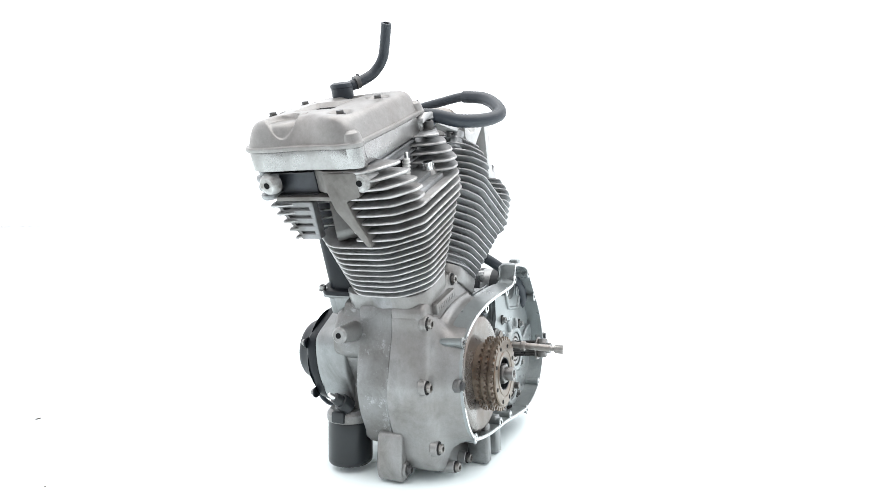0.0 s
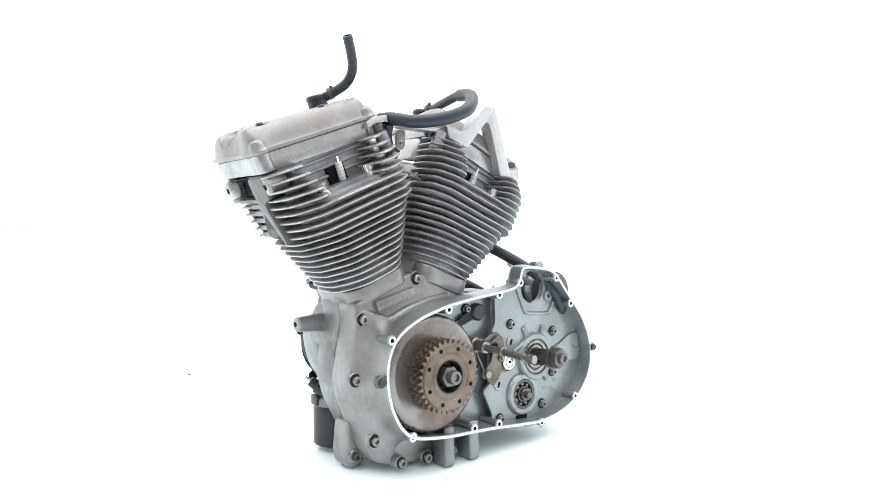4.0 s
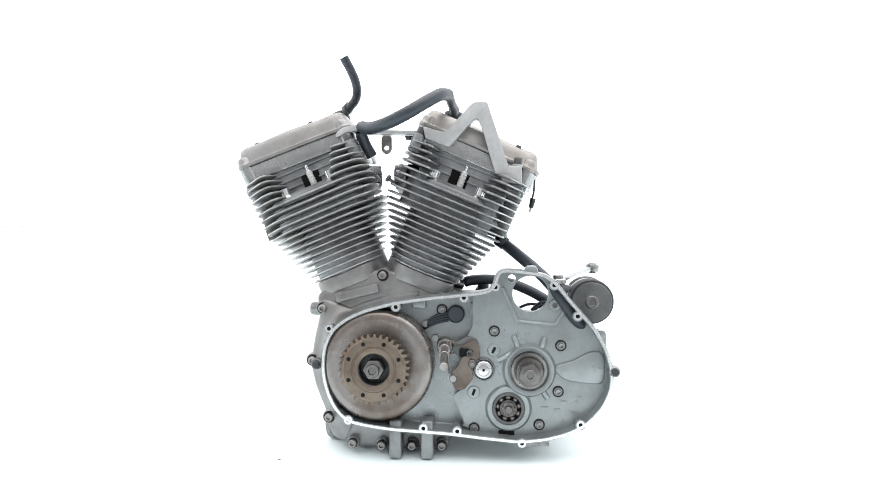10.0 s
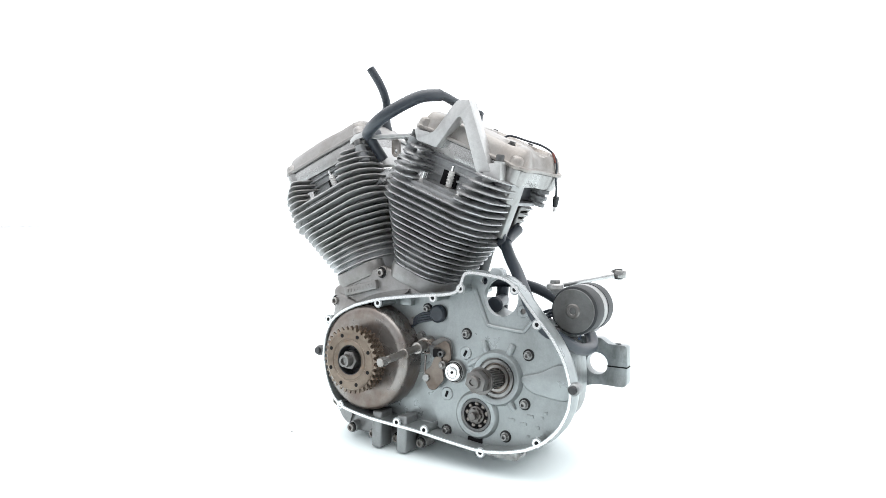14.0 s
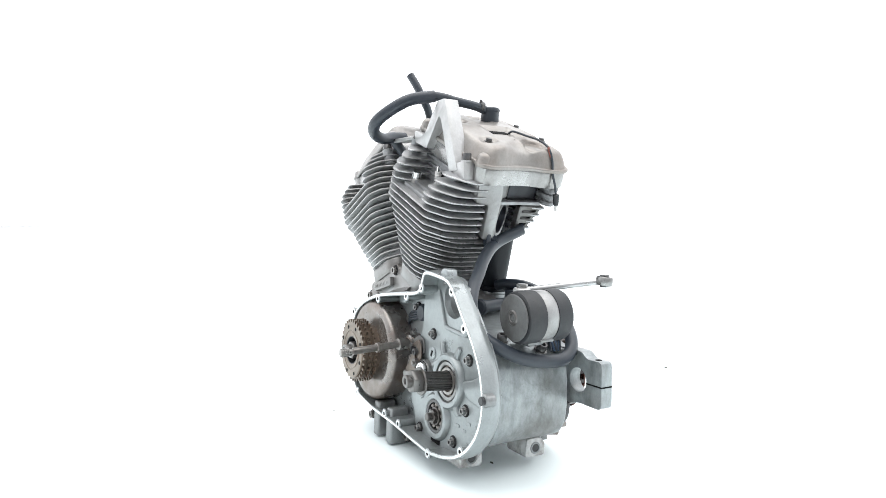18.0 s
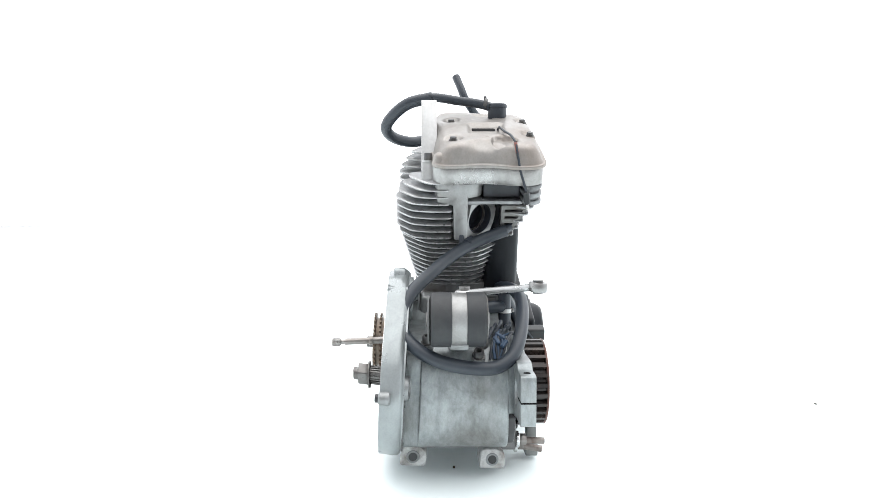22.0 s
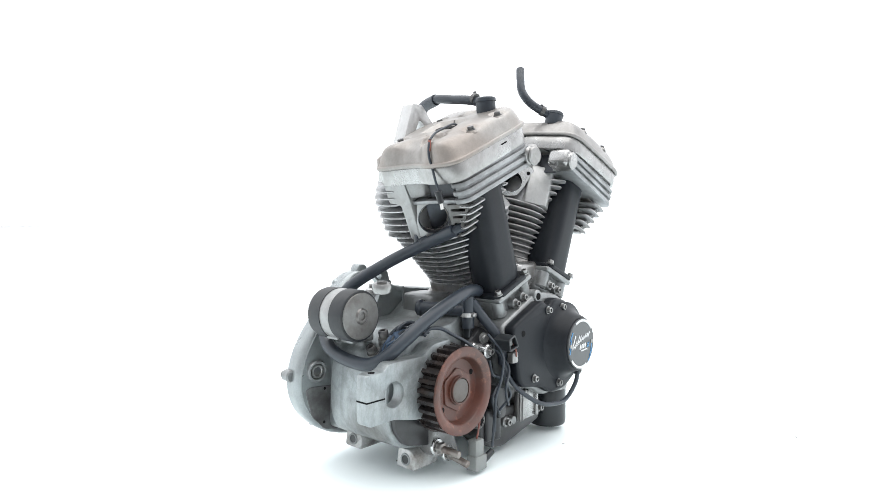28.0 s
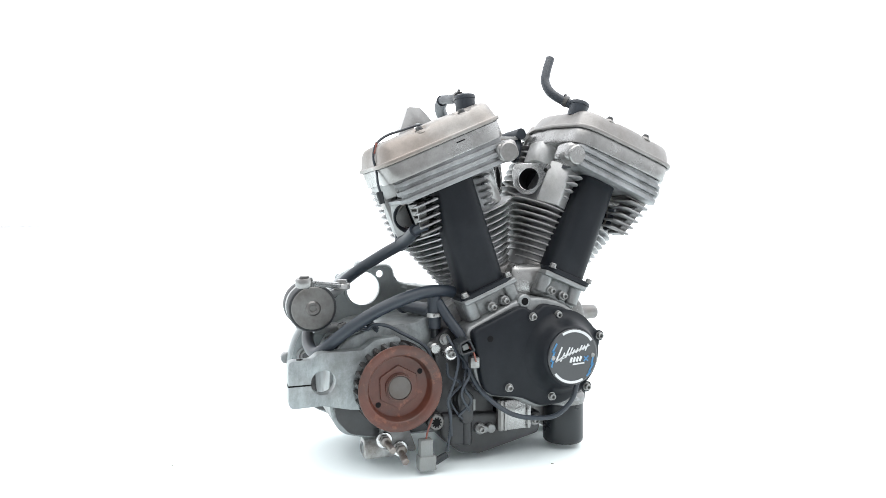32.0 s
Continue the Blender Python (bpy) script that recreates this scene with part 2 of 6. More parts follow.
def place(plane, a, b, t):
    return {"y": (a, t, b), "x": (t, a, b), "z": (a, b, t)}[plane]


def rounded(pts, r, n=4):
    """The outline with its corners rounded by about r."""
    out = []
    k = len(pts)
    for i in range(k):
        p, a, c = Vector(pts[i]), Vector(pts[i - 1]), Vector(pts[(i + 1) % k])
        d1, d2 = min(r, (a - p).length * 0.45), min(r, (c - p).length * 0.45)
        s, e = p + (a - p).normalized() * d1, p + (c - p).normalized() * d2
        for j in range(n + 1):
            q = j / n
            out.append(tuple((1 - q) ** 2 * s + 2 * q * (1 - q) * p + q * q * e))
    return out


def circle(cx, cy, r, n=24, start=0.0):
    return [(cx + r * math.cos(start + 2 * math.pi * i / n), cy + r * math.sin(start + 2 * math.pi * i / n)) for i in range(n)]


def prism(pts, t0, t1, plane="y", holes=(), bevel=0.0, segments=2, m=None, bm=None, slope=0.0):
    """An outline, with holes if any, drawn out from t0 to t1 across its plane."""
    b = bmesh.new()
    if holes:
        edges = []
        for loop in (pts, *holes):
            vs = [b.verts.new(place(plane, p[0], p[1], t0)) for p in loop]
            edges += [b.edges.new((vs[i - 1], vs[i])) for i in range(len(vs))]
        bmesh.ops.triangle_fill(b, use_beauty=True, use_dissolve=False, edges=edges)
    else:
        b.faces.new([b.verts.new(place(plane, p[0], p[1], t0)) for p in pts])
    got = bmesh.ops.extrude_face_region(b, geom=b.faces[:])
    vs = [v for v in got["geom"] if isinstance(v, bmesh.types.BMVert)]
    bmesh.ops.translate(b, vec=place(plane, 0, 0, t1 - t0), verts=vs)
    bmesh.ops.recalc_face_normals(b, faces=b.faces[:])
    if bevel:
        soften(b, bevel, segments, 40)
    if m:
        bmesh.ops.transform(b, matrix=m, verts=b.verts)
    return merge(bm, b) if bm else b


def lathe(profile, m=None, n=32, bm=None):
    """A profile of (radius, height) turned round z; ends are closed."""
    b = bmesh.new()
    rings = []
    for r, h in profile:
        if r < 1e-6:
            rings.append([b.verts.new((0, 0, h))])
        else:
            rings.append([b.verts.new((r * math.cos(2 * math.pi * i / n), r * math.sin(2 * math.pi * i / n), h)) for i in range(n)])
    for lo, hi in zip(rings[:-1], rings[1:]):
        for i in range(n):
            j = (i + 1) % n
            if len(lo) == 1 and len(hi) > 1:
                b.faces.new((lo[0], hi[j], hi[i]))
            elif len(hi) == 1 and len(lo) > 1:
                b.faces.new((lo[i], lo[j], hi[0]))
            elif len(lo) > 1:
                b.faces.new((lo[i], lo[j], hi[j], hi[i]))
    closed = profile[0] == profile[-1]
    if closed:
        bmesh.ops.remove_doubles(b, verts=b.verts, dist=1e-7)
    for ring, flip in ((rings[0], True), (rings[-1], False)):
        if len(ring) > 1 and not closed:
            b.faces.new(ring[::-1] if flip else ring)
    if m:
        bmesh.ops.transform(b, matrix=m, verts=b.verts)
    return merge(bm, b) if bm else b


def rod(a, c, r, n=20, r2=None, bevel=0.0, bm=None):
    a, c = Vector(a), Vector(c)
    h = (c - a).length
    r2 = r if r2 is None else r2
    w = min(bevel, r * 0.5, h * 0.4)
    prof = [(0, 0), (r - w, 0), (r, w), (r2, h - w), (r2 - w, h), (0, h)] if w else [(0, 0), (r, 0), (r2, h), (0, h)]
    return lathe(prof, axes(c - a, a), n, bm)


def smooth_path(pts, steps=8):
    pts = [Vector(p) for p in pts]
    ext = [pts[0] * 2 - pts[1], *pts, pts[-1] * 2 - pts[-2]]
    out = []
    for i in range(1, len(ext) - 2):
        p0, p1, p2, p3 = ext[i - 1:i + 3]
        for j in range(steps):
            q = j / steps
            out.append(0.5 * (2 * p1 + (p2 - p0) * q + (2 * p0 - 5 * p1 + 4 * p2 - p3) * q * q + (3 * p1 - p0 - 3 * p2 + p3) * q ** 3))
    out.append(pts[-1])
    return out


def tube(pts, r, n=14, steps=8, ribs=0.0, bore=0.0, bm=None):
    """A round hose along a smooth path; bore: a hollow end."""
    path = smooth_path(pts, steps)
    b = bmesh.new()
    side = Vector((0, 0, 1))
    rings = []
    for i, p in enumerate(path):
        t = (path[min(i + 1, len(path) - 1)] - path[max(i - 1, 0)]).normalized()
        side = (side - t * side.dot(t))
        if side.length < 1e-4:
            side = t.orthogonal()
        side.normalize()
        up = t.cross(side)
        rr = r * (1 + (ribs if i % 2 else -ribs))
        rings.append([b.verts.new(p + side * rr * math.cos(2 * math.pi * k / n) + up * rr * math.sin(2 * math.pi * k / n)) for k in range(n)])
    for lo, hi in zip(rings[:-1], rings[1:]):
        for k in range(n):
            b.faces.new((lo[k], lo[(k + 1) % n], hi[(k + 1) % n], hi[k]))
    caps = [b.faces.new(rings[0][::-1]), b.faces.new(rings[-1])]
    if bore:
        for f in caps:
            c = f.calc_center_median()
            nrm = f.normal.copy()
            f.normal_update()
            nrm = f.normal.copy()
            got = bmesh.ops.inset_individual(b, faces=[f], thickness=r - bore)
            got = bmesh.ops.extrude_face_region(b, geom=[f])
            vs = [v for v in got["geom"] if isinstance(v, bmesh.types.BMVert)]
            bmesh.ops.translate(b, vec=-nrm * r * 3, verts=vs)
            bmesh.ops.delete(b, geom=[f], context="FACES")
    return merge(bm, b) if bm else b


def toothed(n, root, tip, fill=0.5, taper=0.3):
    """The outline of a toothed wheel."""
    out = []
    for i in range(n):
        a = 2 * math.pi * i / n
        s = math.pi / n
        for r, d in ((root, -s), (root, -s * fill), (tip, -s * fill * (1 - taper)), (tip, s * fill * (1 - taper)), (root, s * fill)):
            out.append((r * math.cos(a + d), r * math.sin(a + d)))
    return out


# shared fasteners, along +z from the seat
def mesh_of(name, bm, *mats):
    finish(bm, 35)
    me = bpy.data.meshes.new(name)
    bm.to_mesh(me)
    bm.free()
    for m in mats:
        me.materials.append(m)
    return me


def socket_head(r, h, mat, washer=True):
    b = lathe([(r * 0.52, -0.002), (r * 0.52, h * 0.45), (r * 0.56, h - 0.0002), (r * 0.85, h), (r, h * 0.85), (r, 0), (0.0, 0)], n=20)
    hexa = circle(0, 0, r * 0.56, 6)
    prism(hexa, h * 0.3, h * 0.32, "z", bm=b)
    if washer:
        lathe([(r * 1.3, -0.0012), (r * 1.3, 0.0004), (0, 0.0006)], n=20, bm=b)
    return mesh_of("bolt", b, mat)


def hex_head(r, h, mat):
    b = prism(circle(0, 0, r, 6), 0, h, "z", bevel=r * 0.12, segments=1)
    lathe([(r * 1.25, -0.001), (r * 1.25, 0.0012), (0, 0.0012)], n=24, bm=b)
    return mesh_of("bolt", b, mat)


SOCKET = socket_head(0.0052, 0.0065, ZINC)
SOCKET_DARK = socket_head(0.0055, 0.0065, DARK_BOLT)
SOCKET_FOOT = socket_head(0.0068, 0.0115, DARK_BOLT)
SOCKET_CASE = socket_head(0.0068, 0.0060, STEEL, False)
SOCKET_BIG = socket_head(0.0075, 0.011, DARK_BOLT)
HEX = hex_head(0.0054, 0.0056, DARK_BOLT)
HEX_ZINC = hex_head(0.007, 0.007, ZINC)


def bolt(me, at, direction, parent):
    return shared("bolt", me, axes(direction, at), parent)


# ---- setting ----
gnd = bmesh.new()
bmesh.ops.create_grid(gnd, x_segments=8, y_segments=8, size=30)
bmesh.ops.translate(gnd, vec=(0, 28.85, 0.006), verts=gnd.verts)
ground = part("ground", gnd, FLOOR, None)
tagged(ground, "seamless white studio sheet under the engine", "ground", kind="structure")
# out of view; added so that the upper metal mirrors a darker floor
room = bmesh.new()
bmesh.ops.create_grid(room, x_segments=8, y_segments=8, size=60)
room = part("floor", room, ROOM, None)
tagged(room, "unseen dark studio floor round the white sheet", "floor", kind="structure")

# ---- the engine: x to its rear, y to its right side, z up ----
engine = new("motorcycle_engine")
tagged(engine, "used grey aluminium V-twin motorcycle engine with open primary case", "engine")

CX, CZ, TILT = -0.108, 0.158, radians(22.5)
SN, CS = math.sin(TILT), math.cos(TILT)


def lean(s):
    """From (outward, right, up along the cylinder) to the engine's space; s = -1 front, 1 rear."""
    return Matrix(((s * CS, 0, s * SN, CX), (0, 1, 0, 0), (-SN, 0, CS, CZ), (0, 0, 0, 1)))


def inset(pts, d):
    """The outline drawn in by d (outline anticlockwise or clockwise)."""
    area = sum(pts[i - 1][0] * pts[i][1] - pts[i][0] * pts[i - 1][1] for i in range(len(pts)))
    s = 1 if area > 0 else -1
    out = []
    for i in range(len(pts)):
        a, p, c = Vector(pts[i - 1]), Vector(pts[i]), Vector(pts[(i + 1) % len(pts)])
        d1, d2 = (p - a).normalized(), (c - p).normalized()
        n1, n2 = Vector((-d1.y, d1.x)) * s, Vector((-d2.y, d2.x)) * s
        nn = (n1 + n2).normalized()
        out.append(tuple(p + nn * d / max(0.5, nn.dot(n1))))
    return out


# outline of the primary case's open side
RIM = [(-0.2005, 0.160), (-0.1975, 0.190), (-0.184, 0.2175), (-0.161, 0.235), (-0.130, 0.249), (-0.081, 0.262), (-0.022, 0.270),
       (0.049, 0.277), (0.071, 0.281), (0.079, 0.291), (0.083, 0.308), (0.092, 0.315), (0.125, 0.3125), (0.162, 0.307), (0.181, 0.291),
       (0.199, 0.268), (0.239, 0.2225), (0.258, 0.190), (0.268, 0.154), (0.266, 0.124), (0.253, 0.095), (0.230, 0.070), (0.200, 0.053),
       (0.165, 0.043), (0.122, 0.0375), (0.060, 0.043), (0.004, 0.0490), (-0.086, 0.054), (-0.130, 0.060), (-0.159, 0.067), (-0.178, 0.085),
       (-0.191, 0.110), (-0.198, 0.135)]
RIM = rounded(RIM, 0.012, 2)
RIM_IN = inset(RIM, 0.0056)
WINDOW = circle(0.1385, 0.274, 0.0295, 28)
EAR_HOLE = circle(0.108, 0.299, 0.0065, 16)


CASE_BODY = [(-0.221, 0.269), (-0.118, 0.312), (-0.098, 0.312), (0.005, 0.269), (0.030, 0.262), (0.045, 0.250), (0.045, 0.05), (0.012, 0.036), (-0.004, 0.013),
            (-0.145, 0.012), (-0.190, 0.026), (-0.201, 0.045), (-0.204, 0.070), (-0.222, 0.112), (-0.231, 0.148), (-0.226, 0.190), (-0.216, 0.235)]


def reach(pts, angle):
    """How far the outline lies from the crank's centre in a direction."""
    d, far = Vector((math.cos(angle), math.sin(angle))), 0.0
    for i in range(len(pts)):
        a, c = Vector(pts[i - 1]) - Vector((CX, CZ)), Vector(pts[i]) - Vector((CX, CZ))
        e = c - a
        den = d.x * e.y - d.y * e.x
        if abs(den) > 1e-9:
            t = (a.x * e.y - a.y * e.x) / den
            w = (a.x * d.y - a.y * d.x) / den
            if t > 0 and -1e-6 <= w <= 1 + 1e-6:
                far = max(far, t)
    return far


def case_flank(ob):
    """The smooth flare of the case from its front round to the open rim."""
    body = rounded(CASE_BODY, 0.010, 3)
    angles = [radians(a) for a in range(62, 247, 3)]
    b = bmesh.new()
    loops = []
    for y, f, d in ((-0.001, 1.0, 0.0006), (-0.042, 1.0, 0.0010), (-0.051, 0.98, 0.0008), (-0.0575, 0.93, 0.0), (-0.0608, 0.84, 0.0), (-0.0630, 0.64, 0.0), (-0.0655, 0.42, 0.0), (-0.0705, 0.25, 0.0), (-0.079, 0.13, 0.0), (-0.090, 0.05, 0.0), (-0.1005, 0.01, 0.0), (-0.1045, 0.0, -0.0006), (-0.1045, 0.0, -0.0040), (-0.030, 0.0, -0.0040), (-0.001, 1.0, -0.0060)):
        ring = []
        for a in angles:
            r0, r1 = reach(RIM, a), reach(body, a)
            k = min(1.0, max(0.0, (2.45 - a) / 0.45))
            k = k * k * (3 - 2 * k)
            r = r0 + max(r1 * (1 - 0.35 * k) - r0, 0.012) * f + d
            ring.append(b.verts.new((CX + r * math.cos(a), y, CZ + r * math.sin(a))))
        loops.append(ring)
    for k in range(len(loops)):
        lo, hi = loops[k - 1], loops[k]
        for i in range(1, len(lo)):
            b.faces.new((lo[i - 1], lo[i], hi[i], hi[i - 1]))
    b.faces.new([ring[0] for ring in loops])
    b.faces.new([ring[-1] for ring in loops][::-1])
    part("case_flank", b, CASE_LEFT, ob, "", 60)


def crankcase_left():
    body = CASE_BODY
    b = prism(rounded(body, 0.010, 3), -0.058, 0.002, "y", bevel=0.007, segments=3)
    ob = part("left_crankcase", b, CASE_LEFT, engine, "weathered grey cast aluminium left crankcase half")
    case_flank(ob)
    # wall of the open side
    b = bmesh.new()
    loops = []
    for pts, y in ((inset(RIM, 0.0075), -0.0605), (inset(RIM, 0.002), -0.063), (inset(RIM, -0.0015), -0.069), (inset(RIM, -0.002), -0.080), (inset(RIM, -0.0005), -0.095), (RIM, -0.105)):
        loops.append([b.verts.new((p[0], -0.105 + (y + 0.105) * (1 - 0.29 * min(1, max(0, (p[0] - 0.04) / 0.03))), p[1])) for p in pts])
    inner = [[b.verts.new((p[0], y if y < -0.1 or p[0] < 0.05 else -0.0735, p[1])) for p in RIM_IN] for y in (-0.105, -0.056)]
    loops += inner
    for lo, hi in zip(loops[:-1], loops[1:]):
        for i in range(len(lo)):
            b.faces.new((lo[i - 1], lo[i], hi[i], hi[i - 1]))
    part("primary_case_wall", b, ALLOY_INNER, ob, "open primary case wall", 50)
    b = prism(inset(RIM, 0.0006), -0.1054, -0.1049, "y", holes=(inset(RIM, 0.0045),))
    part("gasket_face", b, MACHINED, ob, "bright machined gasket face")
    b = prism([(min(q[0], 0.062), q[1]) for q in inset(RIM, 0.001) if q[0] < 0.075], -0.0602, -0.0565, "y")
    part("primary_back_plate", b, ALLOY_INNER, ob)
    raised = [(0.0446, 0.272), (0.0446, 0.219), (0.028, 0.191), (0.029, 0.118), (0.012, 0.106), (0.031, 0.064), (0.028, 0.052)]
    right = [p for p in inset(RIM, 0.004) if p[0] > 0.047]
    # walk round the right-hand end from the bottom to the top
    right.sort(key=lambda p: math.atan2(p[1] - 0.165, p[0] - 0.05))
    outline = rounded(raised, 0.006, 3) + right
    b = prism(outline, -0.078, -0.0722, "y", holes=(WINDOW, EAR_HOLE), bevel=0)
    part("transmission_plate", b, ALLOY_INNER, ob, "smooth grey inner casting with bearing bosses")
    # the ridge under the window
    b = tube([(0.0935, -0.0785, 0.2840), (0.1040, -0.0785, 0.2605), (0.1155, -0.0785, 0.2345), (0.1215, -0.0785, 0.2295), (0.150, -0.0785, 0.2262), (0.1745, -0.0785, 0.2245), (0.1805, -0.0785, 0.2275), (0.193, -0.0785, 0.2450), (0.204, -0.0785, 0.2610)], 0.0034, 10, 5)
    part("ridge", b, ALLOY_INNER, ob)
    # round tunnel of the window, a bored boss beside it, the lug over the ear and a step in the back wall
    part("window_tunnel", lathe([(0.0294, 0.0), (0.0294, 0.010), (0.0330, 0.010), (0.0330, 0.0), (0.0294, 0.0)], axes((0, 1, 0), (0.1385, -0.0776, 0.274)), 36), ALLOY_INNER, ob)
    seat = part("bored_boss", lathe([(0.0042, 0.0050), (0.0042, -0.0028), (0.0050, -0.0034), (0.0088, -0.0034), (0.0102, -0.0020), (0.0108, 0.0050), (0.0, 0.0050)], axes((0, 1, 0), (0.1780, -0.0785, 0.2560)), 24), ALLOY_INNER, ob)
    part("boss_bore", rod((0.1780, -0.0790, 0.2560), (0.1780, -0.0780, 0.2560), 0.0043, 18), STEEL_DARK, seat)
    part("ear_lug", prism(rounded([(0.1260, 0.304), (0.1280, 0.3165), (0.1320, 0.3210), (0.1450, 0.3210), (0.1490, 0.3155), (0.1510, 0.304)], 0.005), -0.0985, -0.0800, "y", bevel=0.003, segments=3), ALLOY_INNER, ob)
    part("wall_step", box((0.0235, 0.016, 0.0150), (-0.0450, -0.0660, 0.2555), bevel=0.003, segments=3), ALLOY_INNER, ob)
    # bosses and dark threaded holes round the rim
    for x, z in ((-0.1877, 0.2173), (-0.1555, 0.070), (-0.0337, 0.0592), (0.0206, 0.0556), (0.1236, 0.0385), (0.2157, 0.0692), (0.0306, 0.2685), (-0.0791, 0.2531), (0.081, 0.286), (0.174, 0.2895), (0.211, 0.2405)):
        b = lathe([(0.0030, 0.012), (0.0030, 0.0003), (0.0034, 0.0), (0.0078, 0.0), (0.0084, 0.0008), (0.0066, 0.0050), (0.0060, 0.030 if x > 0.05 else 0.044), (0, 0.030 if x > 0.05 else 0.044)], axes((0, 1, 0), (x, -0.1053, z)), 20)
        boss = part("screw_boss", b, ALLOY_INNER, ob)
        part("boss_face", lathe([(0.0034, 0.0), (0.0064, 0.0), (0.0064, 0.0005), (0.0034, 0.0005), (0.0034, 0.0)], axes((0, 1, 0), (x, -0.1058, z)), 20), MACHINED, ob)
        part("threaded_hole", rod((x, -0.1052, z), (x, -0.1040, z), 0.0031, 16), HOLE, boss)
    for x, z, r in ((-0.2082, 0.160, 0.0090), (0.2690, 0.1535, 0.0090)):
        b = rod((x, -0.1065, z), (x, -0.096 if x < 0 else -0.090, z), r, 20, r * 1.05, 0.002)
        boss = part("dowel_boss", b, ALLOY if x > 0 else DARK_BOLT, ob)
        part("dowel", rod((x, -0.111, z), (x, -0.104, z), 0.0060, 18, bevel=0.001), OIL_BLACK, boss)
    # screws inside the case
    for x, y, z in ((-0.0072, -0.0608, 0.2451), (0.0798, -0.078, 0.213), (0.1876, -0.078, 0.1905), (0.1834, -0.078, 0.116), (0.1529, -0.078, 0.062), (0.0472, -0.078, 0.0544)):
        # black seat disc painted in for the shadow gap round the screw
        b = rod((x, y - 0.002, z), (x, y + 0.006, z), 0.0092, 20, bevel=0.001)
        seat = part("screw_seat", b, SHADE, ob)
        bolt(SOCKET, (x, y - 0.002, z), (0, -1, 0), seat)
    for x, z in ((-0.034, 0.222), (-0.018, 0.198)):
        bolt(HEX_ZINC, (x, -0.0604, z), (0, -1, 0), ob)
    # outer case screws
    for x, y, z in ((-0.1073, -0.0580, 0.3018), (-0.209, -0.0595, 0.246), (-0.2255, -0.0610, 0.1585), (-0.1965, -0.0625, 0.064)):
        b = rod((x, y - 0.001, z), (x, y + 0.010, z), 0.0115, 24, 0.0125, 0.002)
        seat = part("screw_boss", b, CASE_LEFT, ob)
        # thin black disc stands in for the shadow round the screw head
        part("screw_washer", rod((x, y - 0.0016, z), (x, y, z), 0.0098, 24), SHADE, seat)
        bolt(SOCKET_CASE, (x, y - 0.0016, z), (0, -1, 0), seat)
    for x, z in ((-0.1547, 0.0237), (-0.1059, 0.0212), (-0.0556, 0.0218), (-0.0061, 0.0225)):
        b = rod((x, -0.071, z), (x, -0.045, z), 0.0095, 22, 0.011, 0.002)
        seat = part("screw_boss", b, CASE_LEFT, ob)
        # the same painted shadow on the lower screws
        part("screw_washer", rod((x, -0.0716, z), (x, -0.070, z), 0.0084, 24), SHADE, seat)
        bolt(SOCKET_CASE, (x, -0.0716, z), (0, -1, 0), seat)
    # two cast feet and the front mounting lug
    for x in (-0.0800, -0.0285):
        b = box((0.020, 0.034, 0.062), (x, -0.082, 0.0385), bevel=0.004, segments=3)
        part("foot", b, ALLOY, ob)
    lug = prism(rounded([(-0.214, 0.082), (-0.190, 0.085), (-0.180, 0.030), (-0.188, 0.010), (-0.200, 0.007), (-0.214, 0.012), (-0.2185, 0.030)], 0.009), -0.016, 0.024, "y", bevel=0.005, segments=3)
    lug = part("front_mounting_lug", lug, CASE_LEFT, ob)
    part("lug_bush", rod((-0.2005, -0.019, 0.027), (-0.2005, -0.014, 0.027), 0.0125, 26, bevel=0.002), ZINC, lug)
    bolt(SOCKET_DARK, (-0.2005, -0.019, 0.027), (0, -1, 0), lug)
    part("case_seam", prism(inset(rounded(body, 0.010, 3), -0.0006), 0.0019, 0.0026, "y"), HEAD, ob, "dark joint between the case halves")
    # raised number pad, the digits left as plain bars
    m = Matrix.Translation((-0.150, -0.0605, 0.2725)) @ Matrix.Rotation(radians(-14), 4, "Y")
    pad = part("number_pad", box((0.074, 0.012, 0.0165), m=m, bevel=0.002), CASE_LEFT, ob)
    for i in range(9):
        part("stamped_bar", box((0.0036, 0.0008, 0.006), (-0.028 + i * 0.0068, -0.0061, 0), m=m), CASE_LEFT, pad)
    # wall of the case towards the ear, and ribs
    for x0, z0, x1, z1 in ((0.118, 0.188, 0.112, 0.205), (0.156, 0.188, 0.162, 0.203), (0.110, 0.178, 0.086, 0.165), (0.158, 0.118, 0.166, 0.105)):
        part("rib", tube([(x0, -0.079, z0), ((x0 + x1) / 2, -0.080, (z0 + z1) / 2), (x1, -0.078, z1)], 0.005, 10, 4), ALLOY_INNER, ob)
    leaf = rounded([(0.172, 0.158), (0.205, 0.165), (0.235, 0.183), (0.256, 0.182), (0.259, 0.150), (0.255, 0.128), (0.225, 0.130), (0.190, 0.135)], 0.015, 4)
    part("casting_bulge", prism(leaf, -0.0832, -0.077, "y", bevel=0.0030, segments=4), ALLOY_INNER, ob)
    for i, (x, z, w) in enumerate(((0.193, 0.099, 0.010), (0.212, 0.099, 0.006), (0.162, 0.089, 0.012), (0.182, 0.086, 0.010), (0.205, 0.084, 0.007), (0.218, 0.107, 0.006), (0.190, 0.068, 0.005))):
        part("cast_mark", box((w, 0.0012, 0.0045), (x, -0.0783, z), bevel=0.0004), ALLOY_INNER, ob)
    for x, z, a in ((0.079, 0.182, 25), (0.0465, 0.113, 20)):
        m = Matrix.Translation((x, -0.079, z)) @ Matrix.Rotation(radians(a), 4, "Y")
